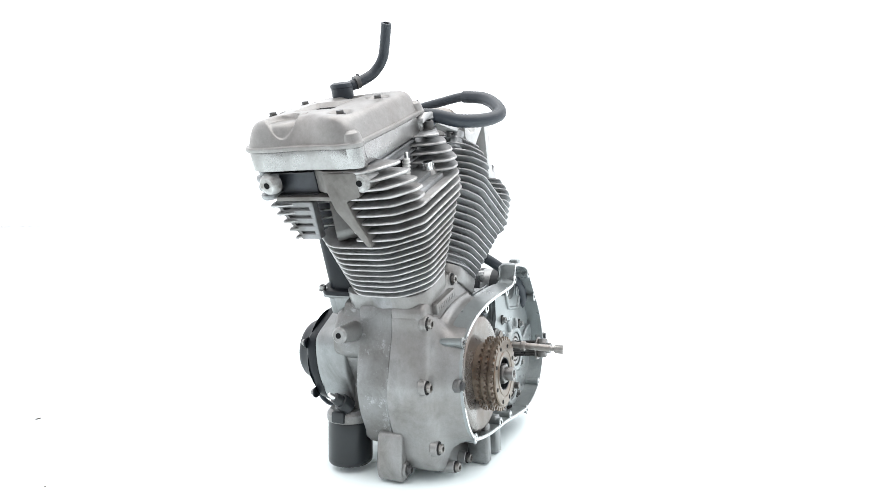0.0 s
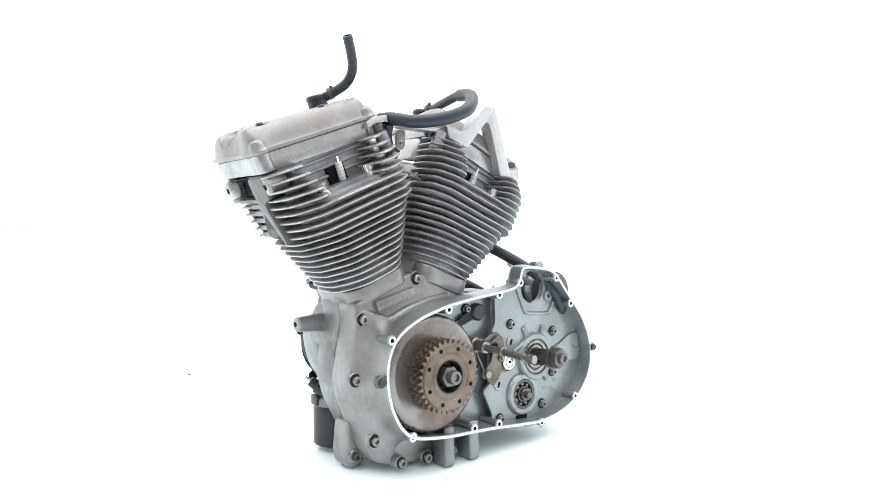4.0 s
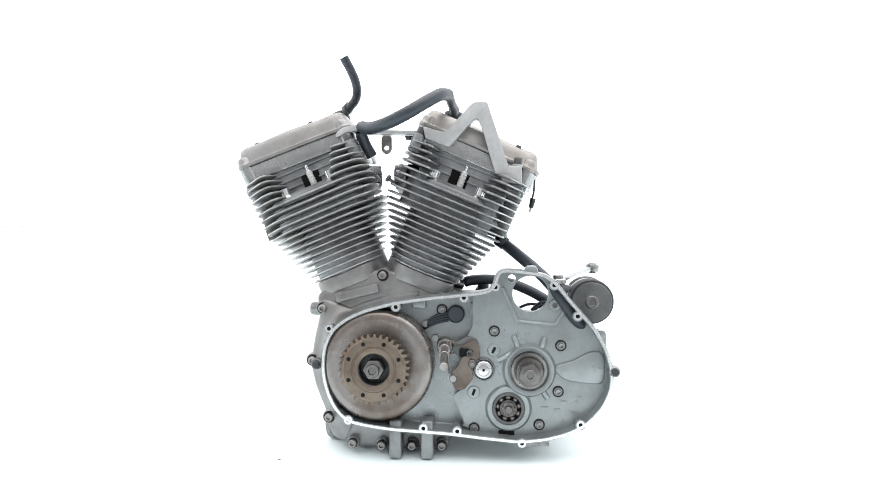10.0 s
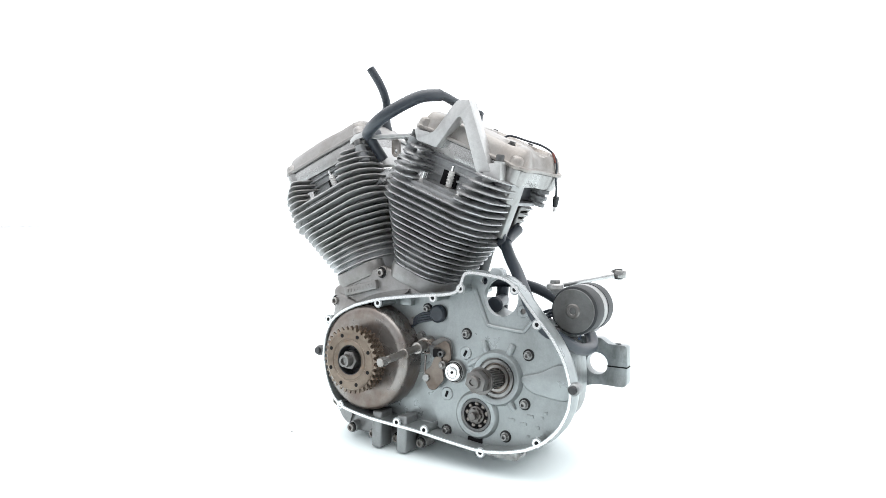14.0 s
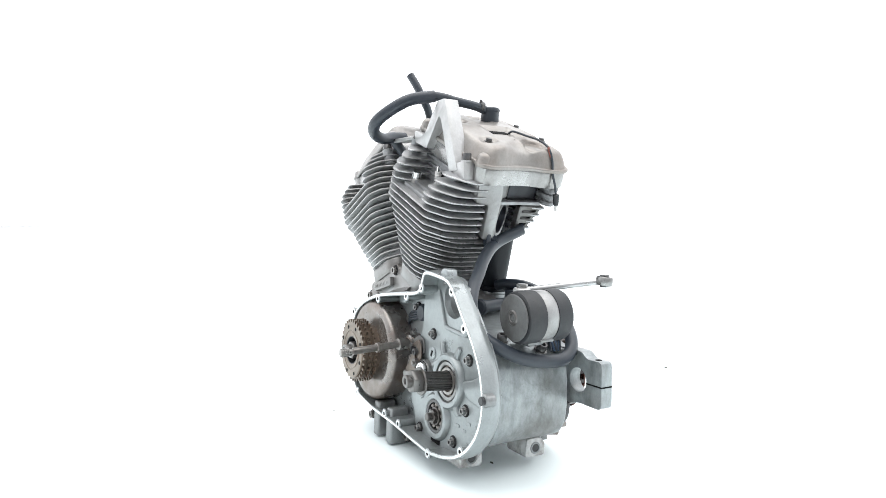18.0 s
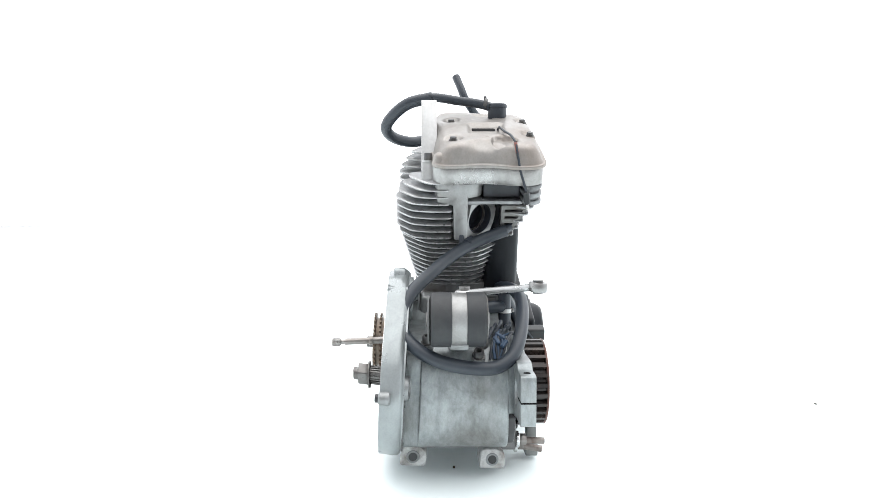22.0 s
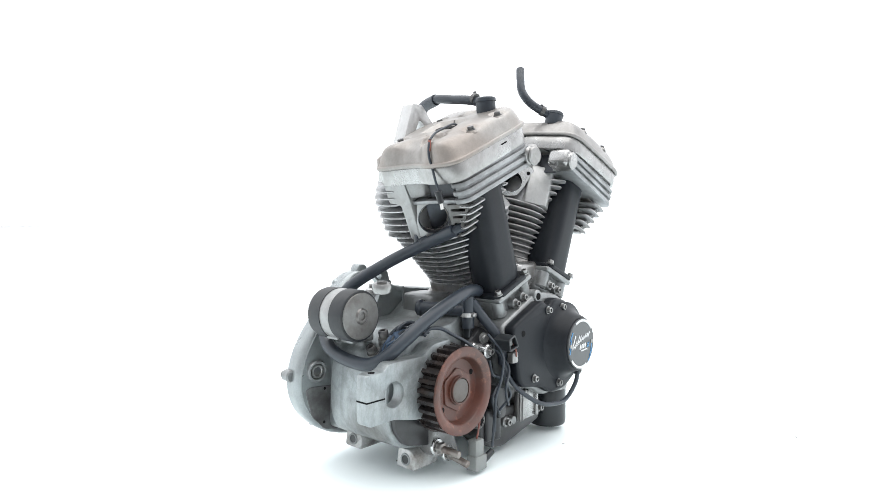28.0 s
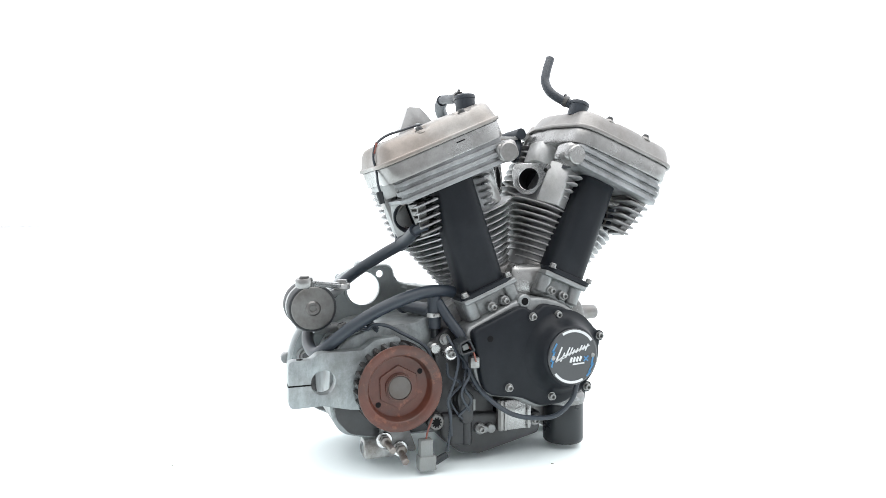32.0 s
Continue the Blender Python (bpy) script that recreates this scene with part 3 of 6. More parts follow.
        seat = part("slot_boss", rod((x, -0.0800, z), (x, -0.076, z), 0.0105, 22, bevel=0.001), ALLOY_INNER, ob)
        part("slot", box((0.0042, 0.001, 0.0105), (0, -0.0012, 0), m=m, bevel=0.0004), HOLE, seat)
    part("drain_slot", box((0.026, 0.003, 0.011), (0.100, -0.0785, 0.046), bevel=0.001), HOLE, ob)
    return ob


LEFT = crankcase_left()


def rotor():
    cx, cz = -0.109, 0.158
    m = axes((0, -1, 0), (cx, 0, cz))
    prof = [(0.0, 0.056), (0.086, 0.056), (0.0905, 0.060), (0.0905, 0.092), (0.0890, 0.0985), (0.0845, 0.1030), (0.079, 0.1048), (0.073, 0.1040), (0.060, 0.1035), (0.050, 0.1035), (0.0, 0.1035)]
    ob = part("alternator_rotor", lathe(prof, m, 72), ROTOR, engine, "brown-stained steel alternator rotor drum", 40)
    spk = part("compensating_sprocket", lathe([(0.0, 0.102), (0.0465, 0.102), (0.0465, 0.1355), (0.0490, 0.1365), (0.0495, 0.1385), (0.0475, 0.1400), (0.0360, 0.1400), (0.0350, 0.1390), (0.0330, 0.1390), (0.0320, 0.1400), (0.0272, 0.1400), (0.0248, 0.1390), (0.0244, 0.1160), (0.0, 0.1160)], m, 56), SPROCKET, engine, "oil-stained triple-row steel primary drive sprocket")
    rows = toothed(34, 0.0508, 0.0562, 0.62, 0.55)
    me = mesh_of("chain_wheel", prism(rows, 0, 0.0034, "z", holes=(circle(0, 0, 0.0455, 40),)), SPROCKET)
    for i, h in enumerate((0.1130, 0.1240, 0.1345)):
        shared("chain_wheel", me, m @ Matrix.Translation((0, 0, h)) @ Matrix.Rotation(0.03 * i, 4, "Z"), spk)
    for i in range(8):
        a = math.pi / 8 + i * math.pi / 4
        p = (cx + 0.0425 * math.cos(a), -0.1403, cz + 0.0425 * math.sin(a))
        part("rivet_hole", rod(p, (p[0], -0.1385, p[2]), 0.0033, 14), HOLE, spk)
    part("recess_ring", lathe([(0.0, 0.1185), (0.0236, 0.1185), (0.0236, 0.1392), (0.0246, 0.1398), (0.0246, 0.1175), (0.0, 0.1175)], m, 40), OIL_BLACK, spk)
    part("crank_nut", prism(circle(0, 0, 0.0165, 6), 0.1180, 0.1415, "z", bevel=0.0015, m=m), STEEL_DARK, spk, "oiled steel hexagon crank nut")
    part("crank_end", lathe([(0.0, 0.14), (0.0105, 0.14), (0.0105, 0.1520), (0.0098, 0.1540), (0.0060, 0.1540), (0.0050, 0.1505), (0.0, 0.1505)], m, 28), STEEL_DARK, spk)
    return ob


rotor()


def shift_gear():
    a, c = Vector((-0.002, -0.057, 0.187)), Vector((0.0032, -0.205, 0.1800))
    at = lambda q: a.lerp(c, q)
    b = rod(a, at(0.16), 0.0135, 26, bevel=0.002)
    rod(at(0.15), at(0.30), 0.0098, 22, bevel=0.001, bm=b)
    rod(at(0.29), at(0.85), 0.0058, 20, bm=b)
    rod(at(0.52), at(0.57), 0.0082, 20, bevel=0.001, bm=b)
    rod(at(0.84), at(0.90), 0.0040, 18, bm=b)
    ob = part("shift_shaft", b, STEEL, engine, "oil-brown steel gear shift shaft")
    b = rod(at(0.895), at(1.0), 0.0062, 20, bevel=0.001)
    part("splined_tip", b, STEEL, ob)
    for i in range(10):
        q = 2 * math.pi * i / 10
        part("spline", box((0.0016, 0.013, 0.0016), (0.0030 + 0.0062 * math.cos(q), -0.198, 0.1803 + 0.0062 * math.sin(q))), STEEL, ob)
    lever = [(0.012, 0.192), (0.036, 0.205), (0.052, 0.200), (0.056, 0.178), (0.044, 0.172), (0.040, 0.152), (0.020, 0.128), (0.008, 0.133), (0.026, 0.158), (0.020, 0.172)]
    p = part("ratchet_plate", prism(rounded(lever, 0.004), -0.0815, -0.0785, "y", bevel=0.0006, segments=1), PLATE, ob, "stamped steel ratchet plate")
    part("pawl", prism(rounded([(0.014, 0.190), (0.040, 0.188), (0.038, 0.166), (0.016, 0.176)], 0.004), -0.0870, -0.0840, "y", bevel=0.0006, segments=1), DARK_BOLT, p)
    part("pawl_block", box((0.016, 0.014, 0.014), (0.031, -0.083, 0.178), bevel=0.002), HOLE, p)
    part("lower_arm", prism(rounded([(0.006, 0.140), (0.016, 0.131), (0.048, 0.148), (0.050, 0.160), (0.040, 0.160)], 0.004), -0.0860, -0.0835, "y", bevel=0.0006, segments=1), PLATE, p)
    part("spring", tube([(0.002, -0.076, 0.170), (0.006, -0.084, 0.150), (0.010, -0.086, 0.134), (0.020, -0.084, 0.132)], 0.0014, 8), STEEL, p)
    cam_pts = [(0.024, 0.188), (0.045, 0.200), (0.054, 0.193), (0.057, 0.172), (0.047, 0.160), (0.031, 0.165), (0.022, 0.176)]
    arm_pts = [(0.009, 0.147), (0.020, 0.155), (0.027, 0.172), (0.040, 0.175), (0.043, 0.155), (0.046, 0.137), (0.030, 0.118), (0.018, 0.118), (0.010, 0.131)]
    part("cam_plate", prism(rounded(cam_pts, 0.004), -0.0870, -0.0845, "y", bevel=0.0006, segments=1), OILY_STEEL, p)
    part("detent_arm", prism(rounded(arm_pts, 0.005), -0.0900, -0.0872, "y", bevel=0.0006, segments=1), OILY_STEEL, p)
    part("detent_roller", rod((0.0440, -0.094, 0.1610), (0.0440, -0.084, 0.1610), 0.0068, 20, bevel=0.001), STEEL_DARK, p)
    part("detent_pin", rod((0.0440, -0.0965, 0.1610), (0.0440, -0.093, 0.1610), 0.0030, 14), STEEL, p)
    part("return_spring", tube([(0.008 + 0.0105 * math.cos(q * 0.6), -0.0700 - 0.0007 * q, 0.1855 + 0.0105 * math.sin(q * 0.6)) for q in range(28)], 0.0011, 6, 3), OILY_STEEL, p)
    bolt(HEX_ZINC, (0.013, -0.086, 0.137), (0, -1, 0), p)
    bolt(SOCKET_DARK, (0.040, -0.0865, 0.178), (0, -1, 0), p)
    return ob


shift_gear()


def gearbox_ends():
    # main shaft in its large bearing
    x, z = 0.1365, 0.1500
    m = axes((0, -1, 0), (x, 0, z))
    b = lathe([(0.0320, 0.070), (0.0320, 0.0860), (0.0335, 0.0870), (0.0395, 0.0870), (0.0420, 0.0840), (0.0440, 0.0770), (0.0, 0.0770)], m, 48)
    ob = part("main_bearing_boss", b, ALLOY_INNER, engine, "round cast boss of the clutch shaft bearing")
    part("bearing_ring", lathe([(0.0235, 0.070), (0.0235, 0.0835), (0.0245, 0.0845), (0.0290, 0.0845), (0.0297, 0.0835), (0.0297, 0.070)], m, 48), ZINC, ob)
    part("bearing_gap", lathe([(0.0296, 0.070), (0.0296, 0.0815), (0.0322, 0.0815), (0.0322, 0.070)], m, 48), STEEL_DARK, ob)
    part("bearing_seal", lathe([(0.0, 0.078), (0.0235, 0.078), (0.0235, 0.0800), (0.0, 0.0800)], m, 40), OILY_STEEL, ob)
    part("inner_ring", lathe([(0.0165, 0.078), (0.0165, 0.0840), (0.0205, 0.0840), (0.0210, 0.0830), (0.0210, 0.078)], m, 40), STEEL, ob)
    shaft = part("clutch_shaft", prism(toothed(22, 0.0128, 0.0146, 0.5, 0.25), 0.076, 0.126, "z", m=m), STEEL_DARK, ob, "splined steel clutch shaft")
    part("washer", lathe([(0.0, 0.1245), (0.0205, 0.1245), (0.0210, 0.1255), (0.0205, 0.1275), (0.0, 0.1275)], m, 36), STEEL_DARK, shaft)
    part("hex_nut", prism(circle(0, 0, 0.0180, 6, 0.3), 0.1275, 0.1420, "z", bevel=0.0016, m=m), STEEL_DARK, shaft, "large oiled hexagon nut")
    part("shaft_end", lathe([(0.0, 0.14), (0.0098, 0.14), (0.0098, 0.1485), (0.0085, 0.1495), (0.0048, 0.1495), (0.0040, 0.1470), (0.0, 0.1470)], m, 24), STEEL_DARK, shaft)
    # lower ball bearing
    x, z = 0.1030, 0.0880
    m = axes((0, -1, 0), (x, 0, z))
    ob = part("ball_bearing_boss", lathe([(0.0262, 0.070), (0.0262, 0.0840), (0.0275, 0.0850), (0.0335, 0.0850), (0.0360, 0.0830), (0.0385, 0.0770), (0.0, 0.0770)], m, 44), ALLOY_INNER, engine, "cast boss with an open ball bearing")
    part("outer_race", lathe([(0.0212, 0.070), (0.0212, 0.0838), (0.0255, 0.0838), (0.0262, 0.0825), (0.0262, 0.070)], m, 44), DARK_BOLT, ob)
    part("cage", lathe([(0.0, 0.076), (0.0215, 0.076), (0.0215, 0.0790), (0.0, 0.0790)], m, 36), HOLE, ob)
    ball = bmesh.new()
    bmesh.ops.create_uvsphere(ball, u_segments=14, v_segments=8, radius=0.0041)
    ball = mesh_of("ball", ball, STEEL)
    for i in range(9):
        a = 0.2 + 2 * math.pi * i / 9
        shared("ball", ball, Matrix.Translation((x + 0.0175 * math.cos(a), -0.0790, z + 0.0175 * math.sin(a))), ob)
    part("inner_race", lathe([(0.0, 0.076), (0.0138, 0.076), (0.0138, 0.0835), (0.0128, 0.0840), (0.0, 0.0840)], m, 32), STEEL_DARK, ob)
    part("lock_nut", prism(toothed(6, 0.0098, 0.0120, 0.62, 0.1), 0.084, 0.0900, "z", m=m, bevel=0.0005, segments=1), STEEL_DARK, ob)
    part("pivot", rod((x, -0.089, z), (x, -0.0985, z), 0.0062, 20, bevel=0.001), STEEL_DARK, ob)
    # bright plug nut
    x, z = 0.0624, 0.1512
    m = axes((0, -1, 0), (x, 0, z))
    ob = part("plug_nut", lathe([(0.0, 0.076), (0.0185, 0.076), (0.0185, 0.0840), (0.0175, 0.0860), (0.0155, 0.0860), (0.0, 0.0860)], m, 36), ZINC, engine, "bright polished plug nut")
    part("nut_groove", lathe([(0.0150, 0.0850), (0.0150, 0.0864), (0.0164, 0.0864), (0.0164, 0.0850), (0.0150, 0.0850)], m, 36), HOLE, ob)
    part("nut_face", lathe([(0.0, 0.0855), (0.0142, 0.0855), (0.0140, 0.0905), (0.0130, 0.0915), (0.0100, 0.0915), (0.0094, 0.0902), (0.0084, 0.0902), (0.0078, 0.0920), (0.0, 0.0925)], m, 36), CHROME, ob)
    part("centre_dimple", rod((x, -0.0936, z), (x, -0.0925, z), 0.0022, 14), HOLE, ob)
    # stator lead and its rubber grommet
    ob = part("stator_grommet", rod((0.016, -0.056, 0.2385), (0.016, -0.070, 0.2385), 0.0148, 30, bevel=0.003), RUBBER, engine, "round black rubber cable grommet")
    for i in range(4):
        d = i * 0.0042
        part("stator_wire", tube([(0.004, -0.064, 0.2405 - d), (-0.016, -0.068, 0.236 - d), (-0.030, -0.066, 0.226 - d * 0.7), (-0.040, -0.060, 0.214 - d * 0.3)], 0.0021, 8, 5), RUBBER, ob)


gearbox_ends()


def octagon(o0, o1, y0, y1, c):
    return [(o0 + c, y0), (o1 - c, y0), (o1, y0 + c), (o1, y1 - c), (o1 - c, y1), (o0 + c, y1), (o0, y1 - c), (o0, y0 + c)]


def fin_mesh(pts, u, thick, m):
    """A thin fin; the light on its rim and upper bevel is painted bright."""
    t = thick / 2
    b = bmesh.new()
    pin = inset(pts, 0.0016)
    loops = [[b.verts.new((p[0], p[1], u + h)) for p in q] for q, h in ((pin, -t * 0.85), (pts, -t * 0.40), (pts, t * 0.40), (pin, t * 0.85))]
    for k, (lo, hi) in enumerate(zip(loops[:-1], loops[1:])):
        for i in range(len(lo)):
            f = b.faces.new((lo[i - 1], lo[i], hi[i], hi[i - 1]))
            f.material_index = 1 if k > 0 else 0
    b.faces.new(loops[0][::-1])
    b.faces.new(loops[-1])
    bmesh.ops.transform(b, matrix=m, verts=b.verts)
    return b


def cylinder(s):
    m = lean(s)
    fin = FIN_FRONT if s < 0 else FIN
    word = "front" if s < 0 else "rear"
    y0 = 0.010
    b = lathe([(0.0, 0.140), (0.062, 0.140), (0.0625, 0.262), (0.0, 0.262)], m @ Matrix.Translation((0, y0, 0)), 40)
    ob = part(word + "_cylinder", b, fin, engine, "dark finned cast aluminium " + word + " cylinder barrel")
    base = octagon(-0.050, 0.060, -0.055, 0.078, 0.018)
    part("base_flange", prism(rounded(base, 0.012), 0.136, 0.1625, "z", bevel=0.003, m=m), CASE_LEFT, ob)
    for k in range(10):
        q = k / 9
        u = 0.1655 + 0.01035 * k
        o0, o1 = -(0.060 + 0.044 * q), 0.069 + 0.037 * q
        ya, yb = -0.060 - 0.022 * q, 0.076 + 0.012 * q
        pts = rounded(octagon(o0, o1, ya, yb, 0.034 + 0.010 * q), 0.018, 3)
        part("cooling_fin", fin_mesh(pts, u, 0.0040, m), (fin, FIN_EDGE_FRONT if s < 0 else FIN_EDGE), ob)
    return ob


def head(s):
    m = lean(s)
    fin, panel = (FIN_FRONT, PANEL_FRONT) if s < 0 else (FIN, PANEL)
    word = "front" if s < 0 else "rear"
    core = prism(rounded([(-0.080, -0.038), (-0.060, -0.058), (0.062, -0.058), (0.082, -0.038), (0.082, -0.014), (0.030, 0.046), (0.026, 0.074), (-0.040, 0.074), (-0.070, 0.050)], 0.008), 0.258, 0.318, "z", m=m)
    prism(rounded([(-0.070, -0.024), (0.086, -0.024), (0.088, 0.030), (0.066, 0.052), (0.060, 0.070), (-0.070, 0.070)], 0.004), 0.317, 0.367, "z", m=m, bm=core)
    ob = part(word + "_cylinder_head", core, HEAD, engine, "grey finned cast aluminium " + word + " cylinder head")
    for k in range(9):
        q = k / 8
        u = 0.2690 + 0.0117 * k
        a, bb = 0.104 - 0.004 * q, (0.106 if s < 0 else 0.110) + 0.006 * q
        yr, yi = (0.104 + 0.062 * q if s > 0 else 0.104 + 0.058 * q), (0.080 if s > 0 else 0.090) + 0.056 * q
        yl = -0.087 + 0.022 * max(0.0, (k - 5) / 3) ** 1.4 + (0.004 if k == 0 else 0.0)
        bo = 0.101 if s > 0 else 0.105
        if k < 5:
            pts = [(bb - 0.036, yl), (bb - 0.006, yl + 0.025), (bb, -0.030), (bb, 0.003), (0.088, 0.004), (0.044, 0.040), (0.056, 0.086), (bo - 0.010, 0.094), (bo - 0.004, yr - 0.004), (bo - 0.012, yr), (0.058, yr), (0.050, 0.070), (-0.030, 0.066), (-0.034, yi), (-0.046, yi + 0.004), (-0.060, 0.062), (-0.070, 0.048), (-0.070, 0.006), (-a, -0.004), (-a, -0.040), (-a + 0.010, yl + 0.017), (-a + 0.036, yl)]
        else:
            pts = [(bb - 0.036, yl), (bb - 0.006, yl + 0.025), (bb, -0.030), (bb, -0.002), (0.070, 0.012), (-0.066, 0.012), (-a, 0.000), (-a, -0.040), (-a + 0.010, yl + 0.017), (-a + 0.036, yl)]
        if k >= 4:
            d = 0.004 * (k - 4) + (0.003 if s < 0 else 0.0)
            pts += [(-0.046 - d * 0.6, yl), (-0.034 - d, yl + 0.024), (-0.030 - d, -0.018), (0.034 + d, -0.018), (0.040 + d, yl + 0.024), (0.052 + d * 0.6, yl)]
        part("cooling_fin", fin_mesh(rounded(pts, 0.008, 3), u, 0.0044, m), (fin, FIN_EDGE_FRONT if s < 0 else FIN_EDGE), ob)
    # deck of the plug well, two head nuts in it, ridges on the wall behind
    part("plug_well_floor", prism(rounded([(-0.048, -0.072), (0.056, -0.072), (0.060, -0.018), (-0.050, -0.018)], 0.012), 0.300, 0.3125, "z", bevel=0.003, m=m), HEAD, ob)
    for u in (0.330, 0.343, 0.356):
        part("wall_ridge", prism(rounded([(-0.060, -0.0285), (0.062, -0.0285), (0.062, -0.015), (-0.060, -0.015)], 0.003, 2), u, u + 0.004, "z", bevel=0.001, segments=1, m=m), HEAD, ob)
    # black block painted in for the shade of the niche behind the plug
    part("plug_pocket", prism(rounded([(-0.016, -0.0295), (0.016, -0.0295), (0.016, -0.012), (-0.016, -0.012)], 0.004, 2), 0.313, 0.343, "z", m=m), HOLE, ob)
    for o, y in ((-0.038, -0.052), (0.044, -0.052)):
        seat = part("stud_boss", rod(m @ Vector((o, y, 0.310)), m @ Vector((o, y, 0.319)), 0.0115, 24, 0.0095, 0.002), COVER_LOW, ob)
        part("head_nut", prism(toothed(12, 0.0066, 0.0078, 0.6, 0.2), 0, 0.011, "z", m=m @ Matrix.Translation((o, y, 0.319))), CHROME, seat, "bright twelve-point head nut")
    # ribbed ledges over the push rods, with a bolt peg at their inner end
    tip = 0.0 if s > 0 else -0.008
    ledge = rounded([(-0.056, 0.066), (0.060, 0.066), (0.062, 0.108), (0.104 + tip, 0.112), (0.118 + tip, 0.124), (0.106 + tip, 0.143), (-0.070, 0.143), (-0.080, 0.134), (-0.080, 0.109), (-0.060, 0.103)], 0.010, 3)
    part("ledge_core", prism(inset(ledge, 0.005), 0.3285, 0.3662, "z", m=m), HEAD, ob)
    for u in (0.3270, 0.3395, 0.3520):
        part("ledge", prism(ledge, u, u + 0.0072, "z", bevel=0.0016, m=m), HEAD, ob)
    peg, drop = (-0.080, 0.0) if s < 0 else (-0.072, 0.003)
    # dark plate: the shade between pillar and peg put into colour
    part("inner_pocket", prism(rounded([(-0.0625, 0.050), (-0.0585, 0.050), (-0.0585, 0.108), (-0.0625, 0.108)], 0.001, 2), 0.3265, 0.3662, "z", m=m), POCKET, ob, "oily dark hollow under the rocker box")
    part("peg_block", box((0.036, 0.042, 0.031), (peg, 0.128, 0.3390 + drop), m=m, bevel=0.008, segments=3), COVER_LOW, ob)
    part("bolt_peg", rod(m @ Vector((peg, 0.130, 0.3385 + drop)), m @ Vector((peg + 0.002, 0.1520, 0.3375 + drop)), 0.0165, 28, 0.0155, 0.002), COVER_LOW, ob)
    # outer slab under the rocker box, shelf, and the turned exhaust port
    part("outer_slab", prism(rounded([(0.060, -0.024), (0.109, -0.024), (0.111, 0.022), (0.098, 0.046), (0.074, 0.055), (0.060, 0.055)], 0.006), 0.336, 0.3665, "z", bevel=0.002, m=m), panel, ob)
    if s > 0:
        blade = [(-0.021, 0.3640), (0.024, 0.3640), (0.027, 0.335), (0.027, 0.270), (0.022, 0.266), (0.006, 0.268), (0.004, 0.3270), (-0.021, 0.3310)]
    else:
        blade = [(-0.024, 0.3640), (0.026, 0.3640), (0.024, 0.340), (0.017, 0.314), (-0.004, 0.284), (-0.019, 0.263), (-0.025, 0.262), (-0.022, 0.276), (-0.008, 0.306), (-0.002, 0.326), (-0.024, 0.332)]
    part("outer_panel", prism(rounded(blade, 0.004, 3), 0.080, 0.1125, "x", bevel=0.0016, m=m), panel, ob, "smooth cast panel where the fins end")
    # wall, roof and floor sheets painted dark for the pocket's shade and oil
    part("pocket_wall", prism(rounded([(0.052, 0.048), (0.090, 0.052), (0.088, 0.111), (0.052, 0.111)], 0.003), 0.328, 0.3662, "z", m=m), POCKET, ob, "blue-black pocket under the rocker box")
    part("pocket_roof", prism(rounded([(0.056, 0.046), (0.104, 0.046), (0.106, 0.112), (0.056, 0.112)], 0.004), 0.3637, 0.3643, "z", m=m), ALLOY_OIL_SHADE, ob)
    part("pocket_floor", prism(rounded([(0.060, 0.050), (0.098, 0.050), (0.098, 0.111), (0.060, 0.111)], 0.006), 0.3309, 0.3322, "z", m=m), ALLOY_OIL_SHADE, ob)
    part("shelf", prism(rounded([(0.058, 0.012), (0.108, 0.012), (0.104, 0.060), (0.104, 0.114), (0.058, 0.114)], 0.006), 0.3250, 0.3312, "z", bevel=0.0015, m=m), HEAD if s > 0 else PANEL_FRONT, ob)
    # the front port is turned further to the side
    po, py = (0.757, 0.653) if s > 0 else (0.545, 0.838)
    n = m.to_3x3() @ Vector((po, py, 0.0))
    pr = axes(n, m @ Vector((0.0913, 0.047, 0.2965)) - n * (0.0 if s > 0 else 0.010))
    side = 1 if (m.to_3x3() @ Vector((py, -po, 0))).dot(pr.to_3x3().col[0]) > 0 else -1
    up = 1 if (m.to_3x3() @ Vector((0, 0, 1))).dot(pr.to_3x3().col[1]) > 0 else -1
    face = [(side * a, up * b) for a, b in ((-0.022, 0.0290), (0.027, 0.0290), (0.027, -0.026), (0.014, -0.034), (-0.012, -0.034), (-0.030, -0.020), (-0.034, 0.0), (-0.032, 0.020))]
    # front face is darker: shade beside the web put into its colour
    part("exhaust_face", prism(rounded(face, 0.008), -0.050, 0.002, "z", holes=(circle(0, 0, 0.0252, 32),), m=pr), PANEL if s > 0 else HEAD_DARK, ob, "machined exhaust face")
    part("exhaust_port", lathe([(0.0250, -0.028), (0.0250, 0.0015), (0.0238, 0.0010), (0.0232, -0.010), (0.0228, -0.026), (0.0, -0.026), (0.0, -0.028)], pr, 40), PORT, ob, "dark exhaust port")
    part("port_ring", lathe([(0.0236, -0.014), (0.0236, -0.0105), (0.0212, -0.0105), (0.0212, -0.014), (0.0236, -0.014)], pr, 40), STEEL, ob)
    # slotted web between the fin tips beside the port
    tip, wide, back, near = (0.093, 0.062, -0.004, 0.082) if s > 0 else (0.093, 0.058, -0.004, 0.066)
    far = lambda k: 0.092 + wide * k / 8 - back
    b = bmesh.new()
    for k in range(5):
        box((0.014, far(k) - near, 0.0084), (tip - 0.007, (far(k) + near) / 2, 0.2690 + 0.0117 * k), bevel=0.0012, segments=1, bm=b)
    box((0.014, 0.007, 0.054), (tip - 0.0074, near + 0.0025, 0.2915), bevel=0.001, segments=1, bm=b)
    rings = []
